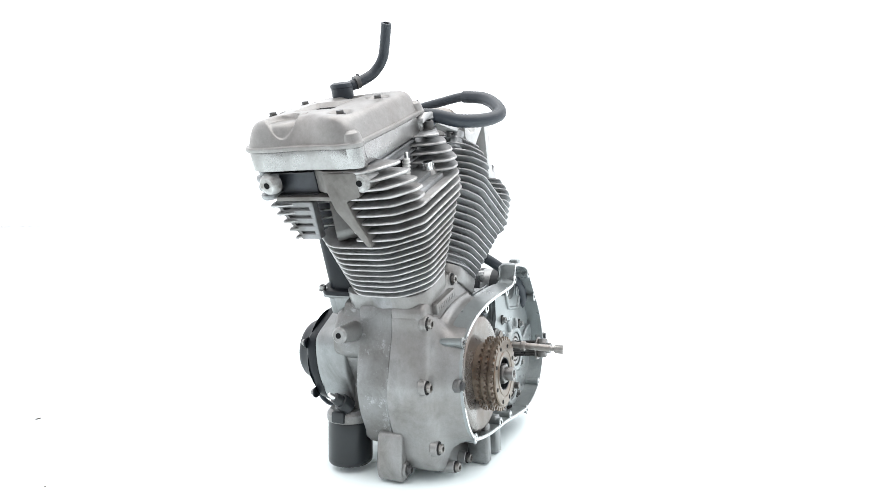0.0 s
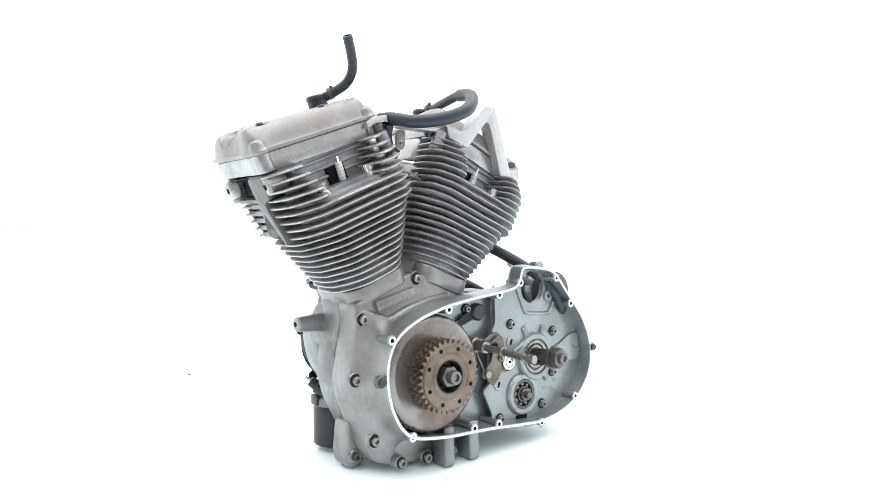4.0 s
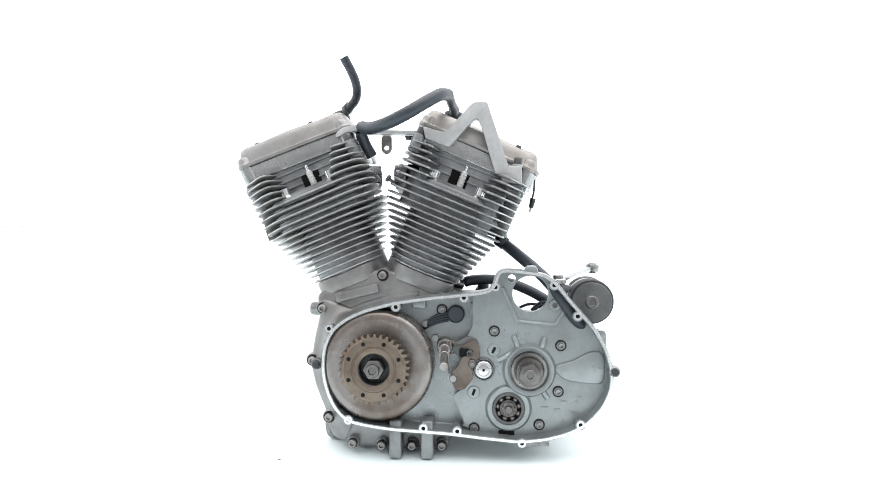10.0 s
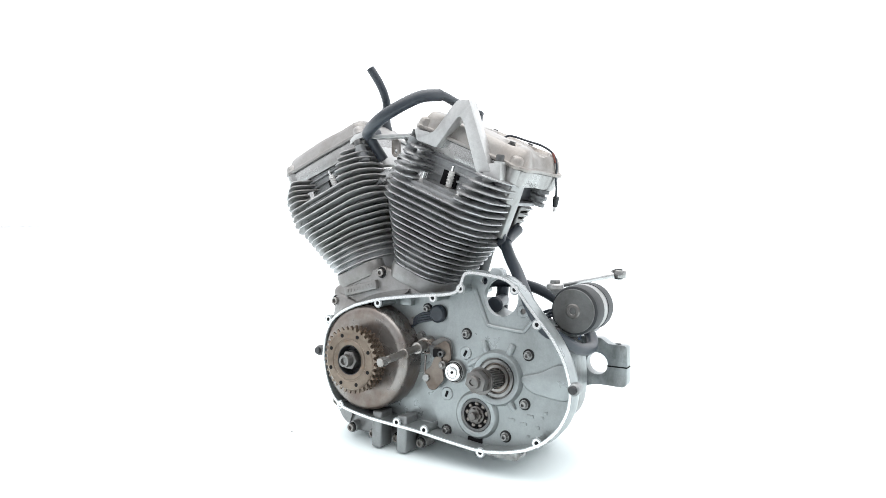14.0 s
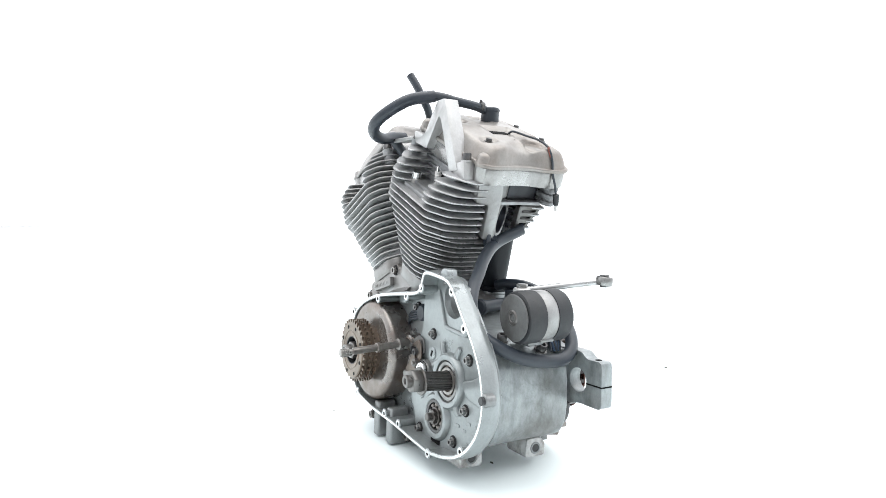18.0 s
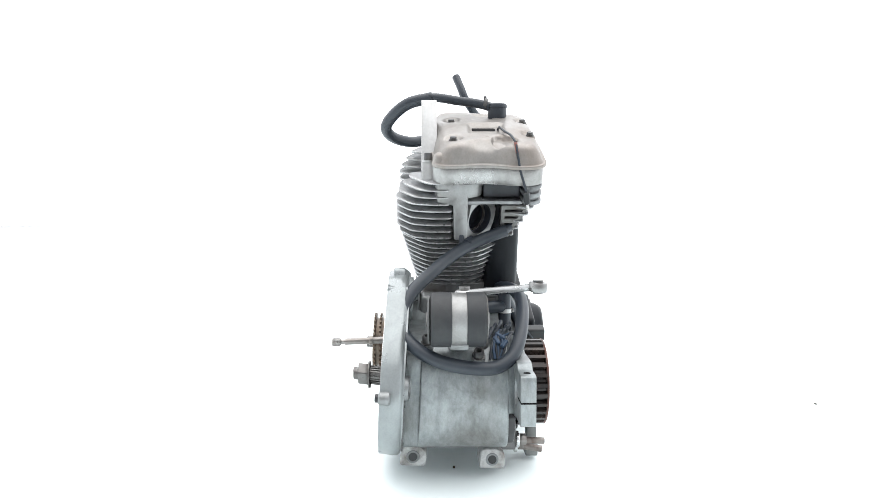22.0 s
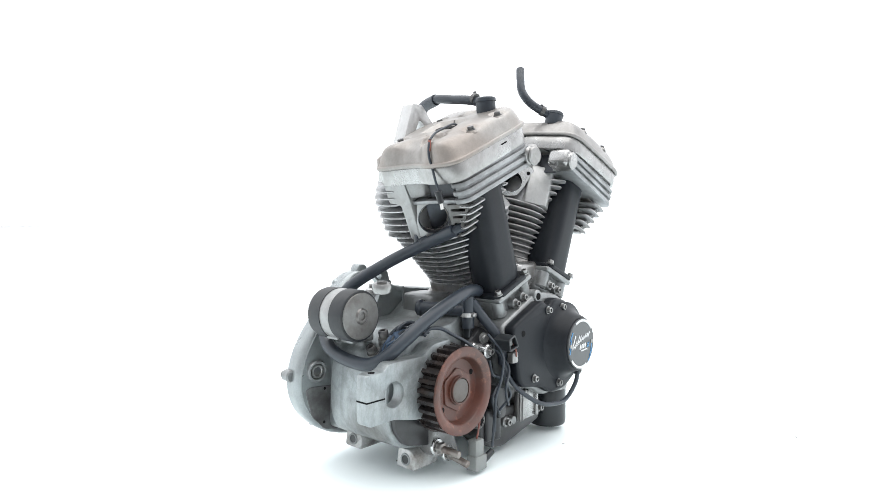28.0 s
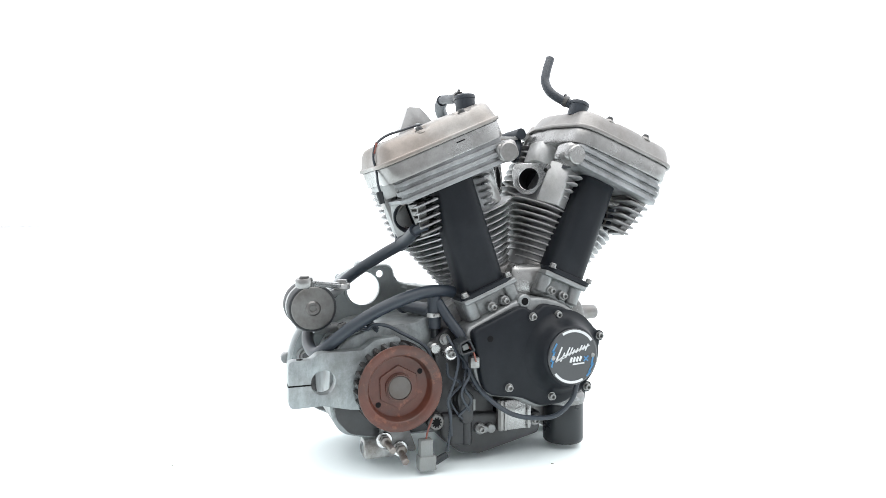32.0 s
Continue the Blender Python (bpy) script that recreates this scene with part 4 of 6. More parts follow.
    for k in (-0.3, 4.3):
        rings.append([b.verts.new((o, far(k) + y, 0.2690 + 0.0117 * k)) for o, y in ((tip - 0.0004, -0.007), (tip - 0.0004, -0.001), (tip - 0.014, -0.001), (tip - 0.014, -0.007))])
    for i in range(4):
        b.faces.new((rings[0][i - 1], rings[0][i], rings[1][i], rings[1][i - 1]))
    b.faces.new(rings[0][::-1])
    b.faces.new(rings[1])
    bmesh.ops.transform(b, matrix=m, verts=b.verts)
    part("slotted_web", b, HEAD_DARK if s > 0 else fin, ob)
    if s < 0:
        for y, o, long in ((-0.026, 0.112, 0.030), (0.1150, 0.112, 0.016)):
            lug = part("mounting_lug", rod(m @ Vector((o - long, y, 0.350)), m @ Vector((o, y, 0.350)), 0.0155, 24, 0.0135, 0.003), LUG_PALE, ob)
            part("lug_hole", rod(m @ Vector((o - 0.001, y, 0.350)), m @ Vector((o + 0.0006, y, 0.350)), 0.0042, 18), HOLE, lug)
    # inlet flange, towards the other cylinder
    n = Vector((-s * 0.80, 0.60, 0.10))
    n.normalize()
    up = (Vector((0, 0, 1)) - n * n.z).normalized()
    right = up.cross(n)
    at = m @ Vector((-0.0830, 0.0300, 0.2990)) + n * 0.005
    im = Matrix(((right.x, up.x, n.x, at.x), (right.y, up.y, n.y, at.y), (right.z, up.z, n.z, at.z), (0, 0, 0, 1)))
    plate = [(-s * a, b) for a, b in ((-0.030, 0.028), (0.036, 0.028), (0.043, 0.019), (0.024, -0.010), (0.010, -0.027), (-0.012, -0.027), (-0.028, -0.013), (-0.033, 0.010))]
    fl = part("inlet_flange", prism(rounded(plate, 0.006), -0.024, 0.006, "z", holes=(circle(0, 0, 0.0193, 28),), bevel=0.0008, segments=1, m=im), MACHINED, ob, "machined inlet flange")
    part("inlet_bore", lathe([(0.0192, -0.024), (0.0192, 0.0055), (0.0184, 0.0050), (0.0184, -0.022), (0.0, -0.022), (0.0, -0.024)], im, 28), HOLE, fl)
    part("stud_hole", rod(im @ Vector((-s * 0.0315, 0.0145, 0.0055)), im @ Vector((-s * 0.0315, 0.0145, 0.0066)), 0.0034, 16), HOLE, fl)
    wall = [(-0.077, 0.064), (-0.052, 0.097), (-0.030, 0.088), (-0.048, 0.034)] if s < 0 else [(-0.080, 0.046), (-0.062, 0.064), (-0.040, 0.058), (-0.048, 0.030)]
    part("inlet_wall", prism(rounded(wall, 0.004), 0.262, 0.3365, "z", bevel=0.002, m=m), BRACKET, ob)
    part("box_pillar", prism(rounded([(-0.1000, 0.004), (-0.1010, 0.050), (-0.088, 0.0625), (-0.066, 0.0625), (-0.066, 0.004)], 0.011, 4), 0.3275, 0.3648, "z", bevel=0.002, m=m), BRACKET, ob, "smooth bare wall under the rocker box")
    # a small stud that shows in the V
    part("stud", rod(m @ Vector((-0.090, -0.040, 0.282)), m @ Vector((-0.108, -0.040, 0.2865)), 0.0030, 14), DARK_BOLT, ob)
    part("stud_cap", rod(m @ Vector((-0.107, -0.040, 0.2863)), m @ Vector((-0.112, -0.040, 0.2875)), 0.0062, 18, bevel=0.001), DARK_BOLT, ob)
    return ob

def shear(s):
    """The rocker box rises a little towards its outer end."""
    return lean(s) @ Matrix(((1, 0, 0, 0), (0, 1, 0, 0), (0.035 if s < 0 else -0.022, 0, 1, 0), (0, 0, 0, 1)))


ROCKER_BOLTS = ((0.073, 0.004), (0.046, 0.127), (-0.030, 0.1245), (-0.030, 0.004))


def cover_height(o, y, d, s):
    """Height of the pressed cover over its flange, d metres in from the edge."""
    ease = lambda v: max(0.0, min(1.0, v)) ** 2 * (3 - 2 * max(0.0, min(1.0, v)))
    soft = 0.0070 + 0.0035 * ease((o - 0.060) / 0.04)
    h = 0.0240 * (1 - math.exp(-(d / soft) ** 1.5)) + 0.0075 * (1 - math.exp(-d / 0.022)) + (1 - math.exp(-d / 0.008)) * (0.0035 * (1 - s) / 2 - (0.004 if s > 0 else -0.010) * max(o, -0.04)) + 0.0008 * math.sin(o * 55 + 1.0)
    # the sunk oblong with its slot, the thumb-shaped dip beside it, the scalloped outer end
    inside = min(o + 0.004, 0.051 - o, y - 0.029, 0.088 - y)
    h -= 0.0060 * ease(inside / 0.0026)
    h -= 0.0062 * ease((0.0215 - math.hypot(o - 0.085, y - 0.083)) / 0.0034)
    h -= 0.0060 * ease((0.036 - math.hypot((o - 0.108) * 1.2, y - 0.050)) / 0.022)
    h -= 0.0040 * ease((0.026 - abs(o + 0.052)) / 0.010) * ease((0.022 - abs(y - 0.058)) / 0.012)
    for bo, by in ROCKER_BOLTS:
        r = math.hypot(o - bo, y - by)
        t = ease((0.0165 - r) / 0.0060)
        h = h * (1 - t) + min(h, 0.0235 if s > 0 else 0.0275) * t
    return max(h, 0.0)


def rocker(s):
    m = shear(s)
    paint = COVER if s > 0 else COVER_FRONT
    word = "front" if s < 0 else "rear"
    out = [(0.106, -0.031), (0.116, -0.014), (0.111, 0.026), (0.110, 0.066), (0.119, 0.096), (0.117, 0.130), (0.102, 0.145), (0.030, 0.146), (-0.060, 0.145), (-0.084, 0.132), (-0.090, 0.100), (-0.098, 0.070), (-0.102, 0.010), (-0.098, -0.020), (-0.084, -0.032), (0.0, -0.034)]
    if s > 0:
        out = [(o + 0.007 if o > 0.08 else o, y + 0.006 if o > 0.08 and y < 0.0 else y) for o, y in out]
    else:
        out = [(o - 0.006 if o > 0.08 and y > 0.08 else o, y) for o, y in out]
    low = rounded(out, 0.016, 4)
    ob = part(word + "_rocker_box", prism(inset(low, 0.002), 0.3645, 0.3905, "z", bevel=0.0016, m=m), COVER_LOW, engine, "bright cast aluminium rocker box with a worn edge")
    bead = inset(low, -0.0022)
    part("cover_flange", prism(bead, 0.3909, 0.3975, "z", bevel=0.0022, segments=3, m=m), paint, ob)
    part("gasket", prism(inset(low, 0.001), 0.3903, 0.3912, "z", m=m), DARK_BOLT, ob)
    # the pressed cover, drawn in loop by loop towards its spine
    edge = []
    for i in range(len(low)):
        a, c = Vector(low[i - 1]), Vector(low[i])
        k = max(1, int((c - a).length / 0.0032))
        edge += [tuple(a.lerp(c, j / k)) for j in range(k)]
    edge = inset(edge, 0.0015)
    b = bmesh.new()
    loops = []
    n = 40
    for k in range(n + 1):
        q = (k / n) ** 1.25
        ring = []
        for o, y in edge:
            c = (max(-0.045, min(0.066, o)), 0.057)
            x, z = o + (c[0] - o) * q, y + (c[1] - y) * q
            d = q * math.hypot(o - c[0], y - c[1])
            ring.append(b.verts.new((x, z, 0.3962 + cover_height(x, z, d, s))))
        loops.append(ring)
    for lo, hi in zip(loops[:-1], loops[1:]):
        for i in range(len(lo)):
            b.faces.new((lo[i - 1], lo[i], hi[i], hi[i - 1]))
    bmesh.ops.remove_doubles(b, verts=b.verts, dist=0.00005)
    bmesh.ops.transform(b, matrix=m, verts=b.verts)
    cover = part("rocker_cover", b, paint, ob, "pale grey rocker cover with baked-on oil stains", 70)
    top = 0.3962 + max(cover_height(0.016, y, 0.085, s) for y in (0.036, 0.050, 0.066)) + 0.0005
    part("sunk_slot", prism(rounded([(0.010, 0.036), (0.024, 0.036), (0.024, 0.074), (0.010, 0.074)], 0.003), 0.4120, top, "z", m=m), HOLE, cover)
    up = (m.to_3x3() @ Vector((0, 0, 1))).normalized()
    for o, y in ROCKER_BOLTS:
        p = m @ Vector((o, y, 0.4203 if s > 0 else 0.4250))
        part("bolt_seat", rod(p - up * 0.004, p + up * 0.0008, 0.0098, 24, 0.0085, 0.001), paint, cover)
        bolt(HEX, p + up * 0.0012, up, cover)
    for o, y in ((0.099 if s < 0 else 0.102, -0.0215 if s < 0 else -0.0155), (-0.085, -0.0220)):
        q = m @ Matrix.Translation((o, y, 0.0))
        part("corner_pillar", lathe([(0.0, 0.3648), (0.0125, 0.3648), (0.0130, 0.3700), (0.0130, 0.3900), (0.0, 0.3900)], q, 28), COVER_LOW, ob)
        part("corner_boss", lathe([(0.0, 0.3905), (0.0136, 0.3905), (0.0142, 0.3920), (0.0142, 0.3955), (0.0128, 0.3970), (0.0118, 0.4020), (0.0100, 0.4075), (0.0060, 0.4105), (0.0, 0.4112)], q, 28), paint, cover)
    if s > 0:
        part("edge_nick", box((0.014, 0.0012, 0.0018), (-0.004, 0.1442, 0.3830), m=m), HOLE, ob)
    # breather cap on top
    x, lift = (CX - 0.095, 0.5715) if s < 0 else (CX + 0.110, 0.5685)
    axis = (-0.30, 0.0, 1.0) if s < 0 else (0.10, 0.0, 1.0)
    cap = part("breather_cap", lathe([(0.0, 0.0), (0.0150, 0.0), (0.0160, 0.003), (0.0162, 0.0195), (0.0172, 0.0205), (0.0172, 0.0235), (0.0160, 0.0262), (0.0120, 0.0280), (0.0, 0.0286)], axes(axis, (x, 0.084, lift)), 36), RUBBER, ob, "black rubber breather cap")
    part("breather_neck", rod((x, 0.084, 0.550), (x, 0.084, lift + 0.002), 0.013, 24), COVER_LOW, cap)
    return ob

for S in (-1, 1):
    cylinder(S)
    head(S)
    rocker(S)


def spark_plug(tip, s):
    axis = (lean(s).to_3x3() @ Vector((0, -0.18, 1))).normalized()
    t = Vector(tip)
    at = lambda d: t - axis * d
    ob = part("spark_plug", rod(at(0.034), at(0.006), 0.0056, 20, 0.0050, 0.001), CERAMIC, engine, "white ceramic spark plug in the head")
    for i in range(4):
        part("insulator_rib", rod(at(0.028 - i * 0.005), at(0.0262 - i * 0.005), 0.0061, 18, bevel=0.0006), CERAMIC, ob)
    part("plug_terminal", rod(at(0.007), at(-0.003), 0.0030, 16, bevel=0.0008), CHROME, ob)
    part("plug_hexagon", prism(circle(0, 0, 0.0092, 6), 0, 0.012, "z", bevel=0.001, m=axes(axis, at(0.048))), STEEL, ob)
    part("plug_shell", rod(at(0.037), at(0.033), 0.0072, 20), STEEL, ob)
    part("plug_thread", rod(at(0.075), at(0.047), 0.0070, 16), STEEL, ob)


spark_plug((-0.2403, -0.0385, 0.4848), -1)
spark_plug((0.0329, -0.0385, 0.4813), 1)


# ---- right half of the case, gear cover, push-rod covers ----
def crankcase_right():
    body = [(-0.221, 0.269), (-0.118, 0.312), (-0.098, 0.312), (0.005, 0.269), (0.040, 0.250), (0.060, 0.20), (0.060, 0.060), (0.015, 0.034), (-0.006, 0.019),
            (-0.120, 0.040), (-0.160, 0.050), (-0.195, 0.060), (-0.222, 0.112), (-0.231, 0.148), (-0.228, 0.190), (-0.218, 0.235)]
    ob = part("right_crankcase", prism(inset(rounded(body, 0.010, 3), -0.0006), -0.004, 0.049, "y", bevel=0.003, segments=2), ALLOY_DIRTY, engine, "weathered grey cast aluminium right crankcase half")
    core = [(max(x, -0.186) if z < 0.18 else max(x, -0.212), z) for x, z in body]
    part("inner_case", prism(rounded(core, 0.008, 3), 0.047, 0.080, "y"), ALLOY_DIRTY, ob)
    gear = [(0.022, 0.224), (-0.070, 0.268), (-0.108, 0.270), (-0.146, 0.262), (-0.214, 0.218), (-0.217, 0.198), (-0.209, 0.158), (-0.184, 0.112), (-0.144, 0.090), (-0.100, 0.088), (-0.064, 0.108), (-0.010, 0.116), (0.006, 0.135), (0.012, 0.177)]
    part("gear_case", prism(rounded(gear, 0.014, 3), 0.078, 0.132, "y", bevel=0.006, segments=3), ALLOY, ob, "pale cast gear case behind the cover")
    for s, o, wd in ((-1, -0.003, 0.084), (1, 0.030, 0.098)):
        m = lean(s)
        deck = part("tappet_block", box((wd, 0.048, 0.044), (o, 0.088, 0.127), m=m, bevel=0.008, segments=3), ALLOY, ob)
        part("deck_lip", box((wd, 0.062, 0.0095), (o, 0.096, 0.1455), m=m, bevel=0.0035, segments=3), ALLOY, deck)
        for d in (-wd / 2 + 0.012, wd / 2 - 0.012):
            part("deck_column", rod(m @ Vector((o + d, 0.110, 0.112)), m @ Vector((o + d, 0.110, 0.144)), 0.0120, 22, bevel=0.003), ALLOY, deck)
        for d in (-0.018, 0.006):
            p = m @ Vector((o + d, 0.108, 0.121))
            seat = part("screw_boss", rod(p, p + Vector((0, 0.016, 0)), 0.0082, 22, bevel=0.0015), ALLOY, deck)
            bolt(SOCKET, p + Vector((0, 0.016, 0)), (0, 1, 0), seat)
    seat = part("screw_boss", rod((-0.080, 0.100, 0.264), (-0.080, 0.1340, 0.264), 0.0115, 24, bevel=0.002), ALLOY, ob)
    part("bore", rod((-0.080, 0.1335, 0.264), (-0.080, 0.1347, 0.264), 0.006, 18), HOLE, seat)
    # blocks that tie the deck to the V
    part("v_block", box((0.072, 0.100, 0.056), (-0.108, 0.050, 0.292), bevel=0.012, segments=3), COVER_LOW, ob)
    stub = part("front_peg", rod((-0.205, 0.059, 0.2295), (-0.262, 0.059, 0.2295), 0.0155, 26, 0.0120, 0.003), CASE_LEFT, ob)
    part("peg_hole", rod((-0.2615, 0.059, 0.2295), (-0.2625, 0.059, 0.2295), 0.0042, 16), HOLE, stub)
    # smooth front swelling of the case
    part("case_front", prism(rounded([(-0.224, 0.200), (-0.218, 0.240), (-0.205, 0.262), (-0.160, 0.262), (-0.160, 0.180), (-0.205, 0.182)], 0.014, 4), 0.030, 0.098, "y", bevel=0.012, segments=4), ALLOY_DIRTY, ob)
    # sump and cover plate low on the right
    part("sump", prism(rounded([(0.055, 0.050), (0.020, 0.022), (-0.012, 0.017), (-0.120, 0.040), (-0.125, 0.075), (0.055, 0.090)], 0.008), 0.060, 0.112, "y", bevel=0.006, segments=3), ALLOY_OIL_SHADE, ob)
    plate = part("sump_plate", box((0.060, 0.010, 0.050), (-0.070, 0.116, 0.078), bevel=0.003), COVER_LOW, ob, "ribbed pale sump plate")
    for x, w in ((-0.094, 0.006), (-0.052, 0.005), (-0.044, 0.004)):
        part("rib", box((w, 0.005, 0.048), (x, 0.122, 0.078), bevel=0.0015), COVER_LOW, plate)
    for x, z in ((-0.010, 0.060), (-0.108, 0.064)):
        seat = part("screw_boss", rod((x, 0.105, z), (x, 0.120, z), 0.009, 20, bevel=0.002), ALLOY, ob)
        bolt(SOCKET, (x, 0.120, z), (0, 1, 0), seat)
    # added plate; its dark colour stands in for the darkness of the gap
    part("dark_web", prism(rounded([(0.062, 0.070), (0.064, 0.205), (0.040, 0.226), (0.012, 0.205), (-0.006, 0.120), (-0.040, 0.108), (-0.040, 0.060), (0.020, 0.045)], 0.01), 0.078, 0.104, "y", bevel=0.004), ALLOY_OIL_SHADE, ob, "dark filler web between gear case and gearbox")
    # oil sender with blue lead
    a, c = Vector((-0.198, 0.080, 0.108)), Vector((-0.220, 0.094, 0.127))
    snd = part("oil_sender", rod(a, a.lerp(c, 0.62), 0.0125, 24, bevel=0.0015), BLACK_PART, ob, "black oil pressure sender")
    part("sender_neck", rod(a.lerp(c, 0.6), c, 0.0095, 22, 0.0080, 0.001), BLACK_PART, snd)
    part("sender_tip", rod(c, c.lerp(a, -0.32), 0.0045, 14, 0.003), CHROME, snd)
    part("sender_plug", box((0.020, 0.022, 0.017), (-0.205, 0.092, 0.094), bevel=0.002), BLACK_PART, snd)
    return ob


crankcase_right()


def gear_cover():
    out = [(0.017, 0.221), (0.006, 0.228), (-0.070, 0.260), (-0.092, 0.246), (-0.107, 0.261), (-0.143, 0.254), (-0.209, 0.213), (-0.213, 0.198), (-0.206, 0.160), (-0.181, 0.116), (-0.144, 0.097), (-0.103, 0.095), (-0.067, 0.113), (-0.013, 0.121), (-0.001, 0.137), (0.007, 0.177)]
    ob = part("gear_cover", prism(rounded(out, 0.010, 3), 0.130, 0.150, "y", bevel=0.005, segments=3), BLACK, engine, "scuffed satin black gear cover")
    cx, cz = -0.139, 0.1805
    m = axes((0, 1, 0), (cx, 0, cz))
    cup = part("timer_housing", lathe([(0.0, 0.145), (0.0700, 0.1490), (0.0650, 0.1508), (0.0585, 0.1560), (0.0535, 0.1640), (0.0495, 0.1750), (0.0470, 0.1800), (0.0455, 0.1815), (0.0, 0.1815)], m, 56), BLACK, ob)
    disc = part("timer_cover", lathe([(0.0, 0.180), (0.0440, 0.180), (0.0440, 0.1835), (0.0428, 0.1845), (0.0, 0.1845)], m, 56), DECAL, ob, "round dark cover with a white and blue printed emblem")
    # white arcs round the edge
    def arc(a0, a1, r0, r1, mat, name):
        n = 14
        pts = [(r1 * math.cos(radians(a0 + (a1 - a0) * i / n)), r1 * math.sin(radians(a0 + (a1 - a0) * i / n))) for i in range(n + 1)]
        pts += [(r0 * math.cos(radians(a1 + (a0 - a1) * i / n)), r0 * math.sin(radians(a1 + (a0 - a1) * i / n))) for i in range(n + 1)]
        # seen from the right side, x runs to the left
        part(name, prism([(cx - p[0], cz + p[1]) for p in pts], 0.1846, 0.1850, "y"), mat, disc)
    arc(36, 118, 0.0385, 0.0425, WHITE_PRINT, "printed_arc")
    arc(218, 295, 0.0385, 0.0425, WHITE_PRINT, "printed_arc")

    # the printed emblem: a slanted flourish over a short row of bars, blue bolts at the sides
    def ribbon(pts, w, mat, name):
        b = bmesh.new()
        for (x0, z0), (x1, z1) in zip(pts[:-1], pts[1:]):
            d = Vector((x1 - x0, z1 - z0)).normalized()
            nx, nz, ex, ez = -d.y * w / 2, d.x * w / 2, d.x * w * 0.4, d.y * w * 0.4
            quad = [(x0 - ex + nx, z0 - ez + nz), (x1 + ex + nx, z1 + ez + nz), (x1 + ex - nx, z1 + ez - nz), (x0 - ex - nx, z0 - ez - nz)]
            prism([(cx - a, cz + c) for a, c in quad], 0.1846, 0.1850, "y", bm=b)
        part(name, b, mat, disc)
    for i, (lo, hi) in enumerate(((-0.0075, 0.0045), (-0.0035, 0.0105), (-0.0030, 0.0080), (-0.0030, 0.0030), (-0.0030, 0.0028), (-0.0030, 0.0050), (-0.0030, 0.0028), (-0.0060, 0.0030))):
        x = -0.0185 + 0.0062 * i
        z = 0.0075 + 0.30 * x
        ribbon([(x + 0.55 * lo, z + lo), (x + 0.55 * hi, z + hi)], 0.0022, WHITE_PRINT, "printed_stroke")
        ribbon([(x + 0.55 * lo, z + max(lo, -0.003)), (x + 0.0040, z + 0.0012)], 0.0014, WHITE_PRINT, "printed_stroke")
    ribbon([(-0.0205, 0.0155), (-0.0310, -0.0055), (-0.0225, -0.0020)], 0.0024, WHITE_PRINT, "printed_flourish")
    ribbon([(-0.0310, -0.0058), (-0.0120, 0.0005)], 0.0012, WHITE_PRINT, "printed_tail")
    for i in range(4):
        x, z = -0.0040 + 0.0056 * i, -0.0052 + 0.0004 * i
        ribbon([(x - 0.0010, z - 0.0026), (x + 0.0010, z + 0.0026)], 0.0036, WHITE_PRINT, "printed_bar")
    ribbon([(0.0000, -0.0122), (0.0190, -0.0112)], 0.0022, WHITE_PRINT, "printed_bar")
    ribbon([(0.0195, -0.0080), (0.0265, -0.0010)], 0.0022, BLUE_PRINT, "printed_cross")
    ribbon([(0.0200, -0.0015), (0.0260, -0.0078)], 0.0020, BLUE_PRINT, "printed_cross")
    ribbon([(-0.0300, 0.0215), (-0.0370, 0.0100), (-0.0335, 0.0090), (-0.0395, -0.0040), (-0.0360, -0.0045), (-0.0385, -0.0130)], 0.0028, BLUE_PRINT, "printed_bolt")
    ribbon([(0.0360, -0.0030), (0.0330, -0.0140), (0.0362, -0.0135), (0.0290, -0.0250), (0.0315, -0.0255), (0.0250, -0.0320)], 0.0028, BLUE_PRINT, "printed_bolt")
    for a in (0.0355, -0.0355):
        part("cover_rivet", rod((cx + a, 0.1842, cz), (cx + a, 0.1856, cz), 0.0036, 16, bevel=0.0005), ZINC, disc)
    for x, z in ((-0.0855, 0.2415), (-0.1309, 0.2426), (-0.0442, 0.1316), (-0.1203, 0.1111), (-0.209, 0.204), (-0.186, 0.121)):
        part("screw_recess", rod((x, 0.148, z), (x, 0.1506, z), 0.0088, 22), BLACK, ob)
        bolt(SOCKET, (x, 0.1506, z), (0, 1, 0), ob)
    part("blank_hole", rod((-0.012, 0.149, 0.2105), (-0.012, 0.1505, 0.2105), 0.005, 18), HOLE, ob)
    return ob


gear_cover()


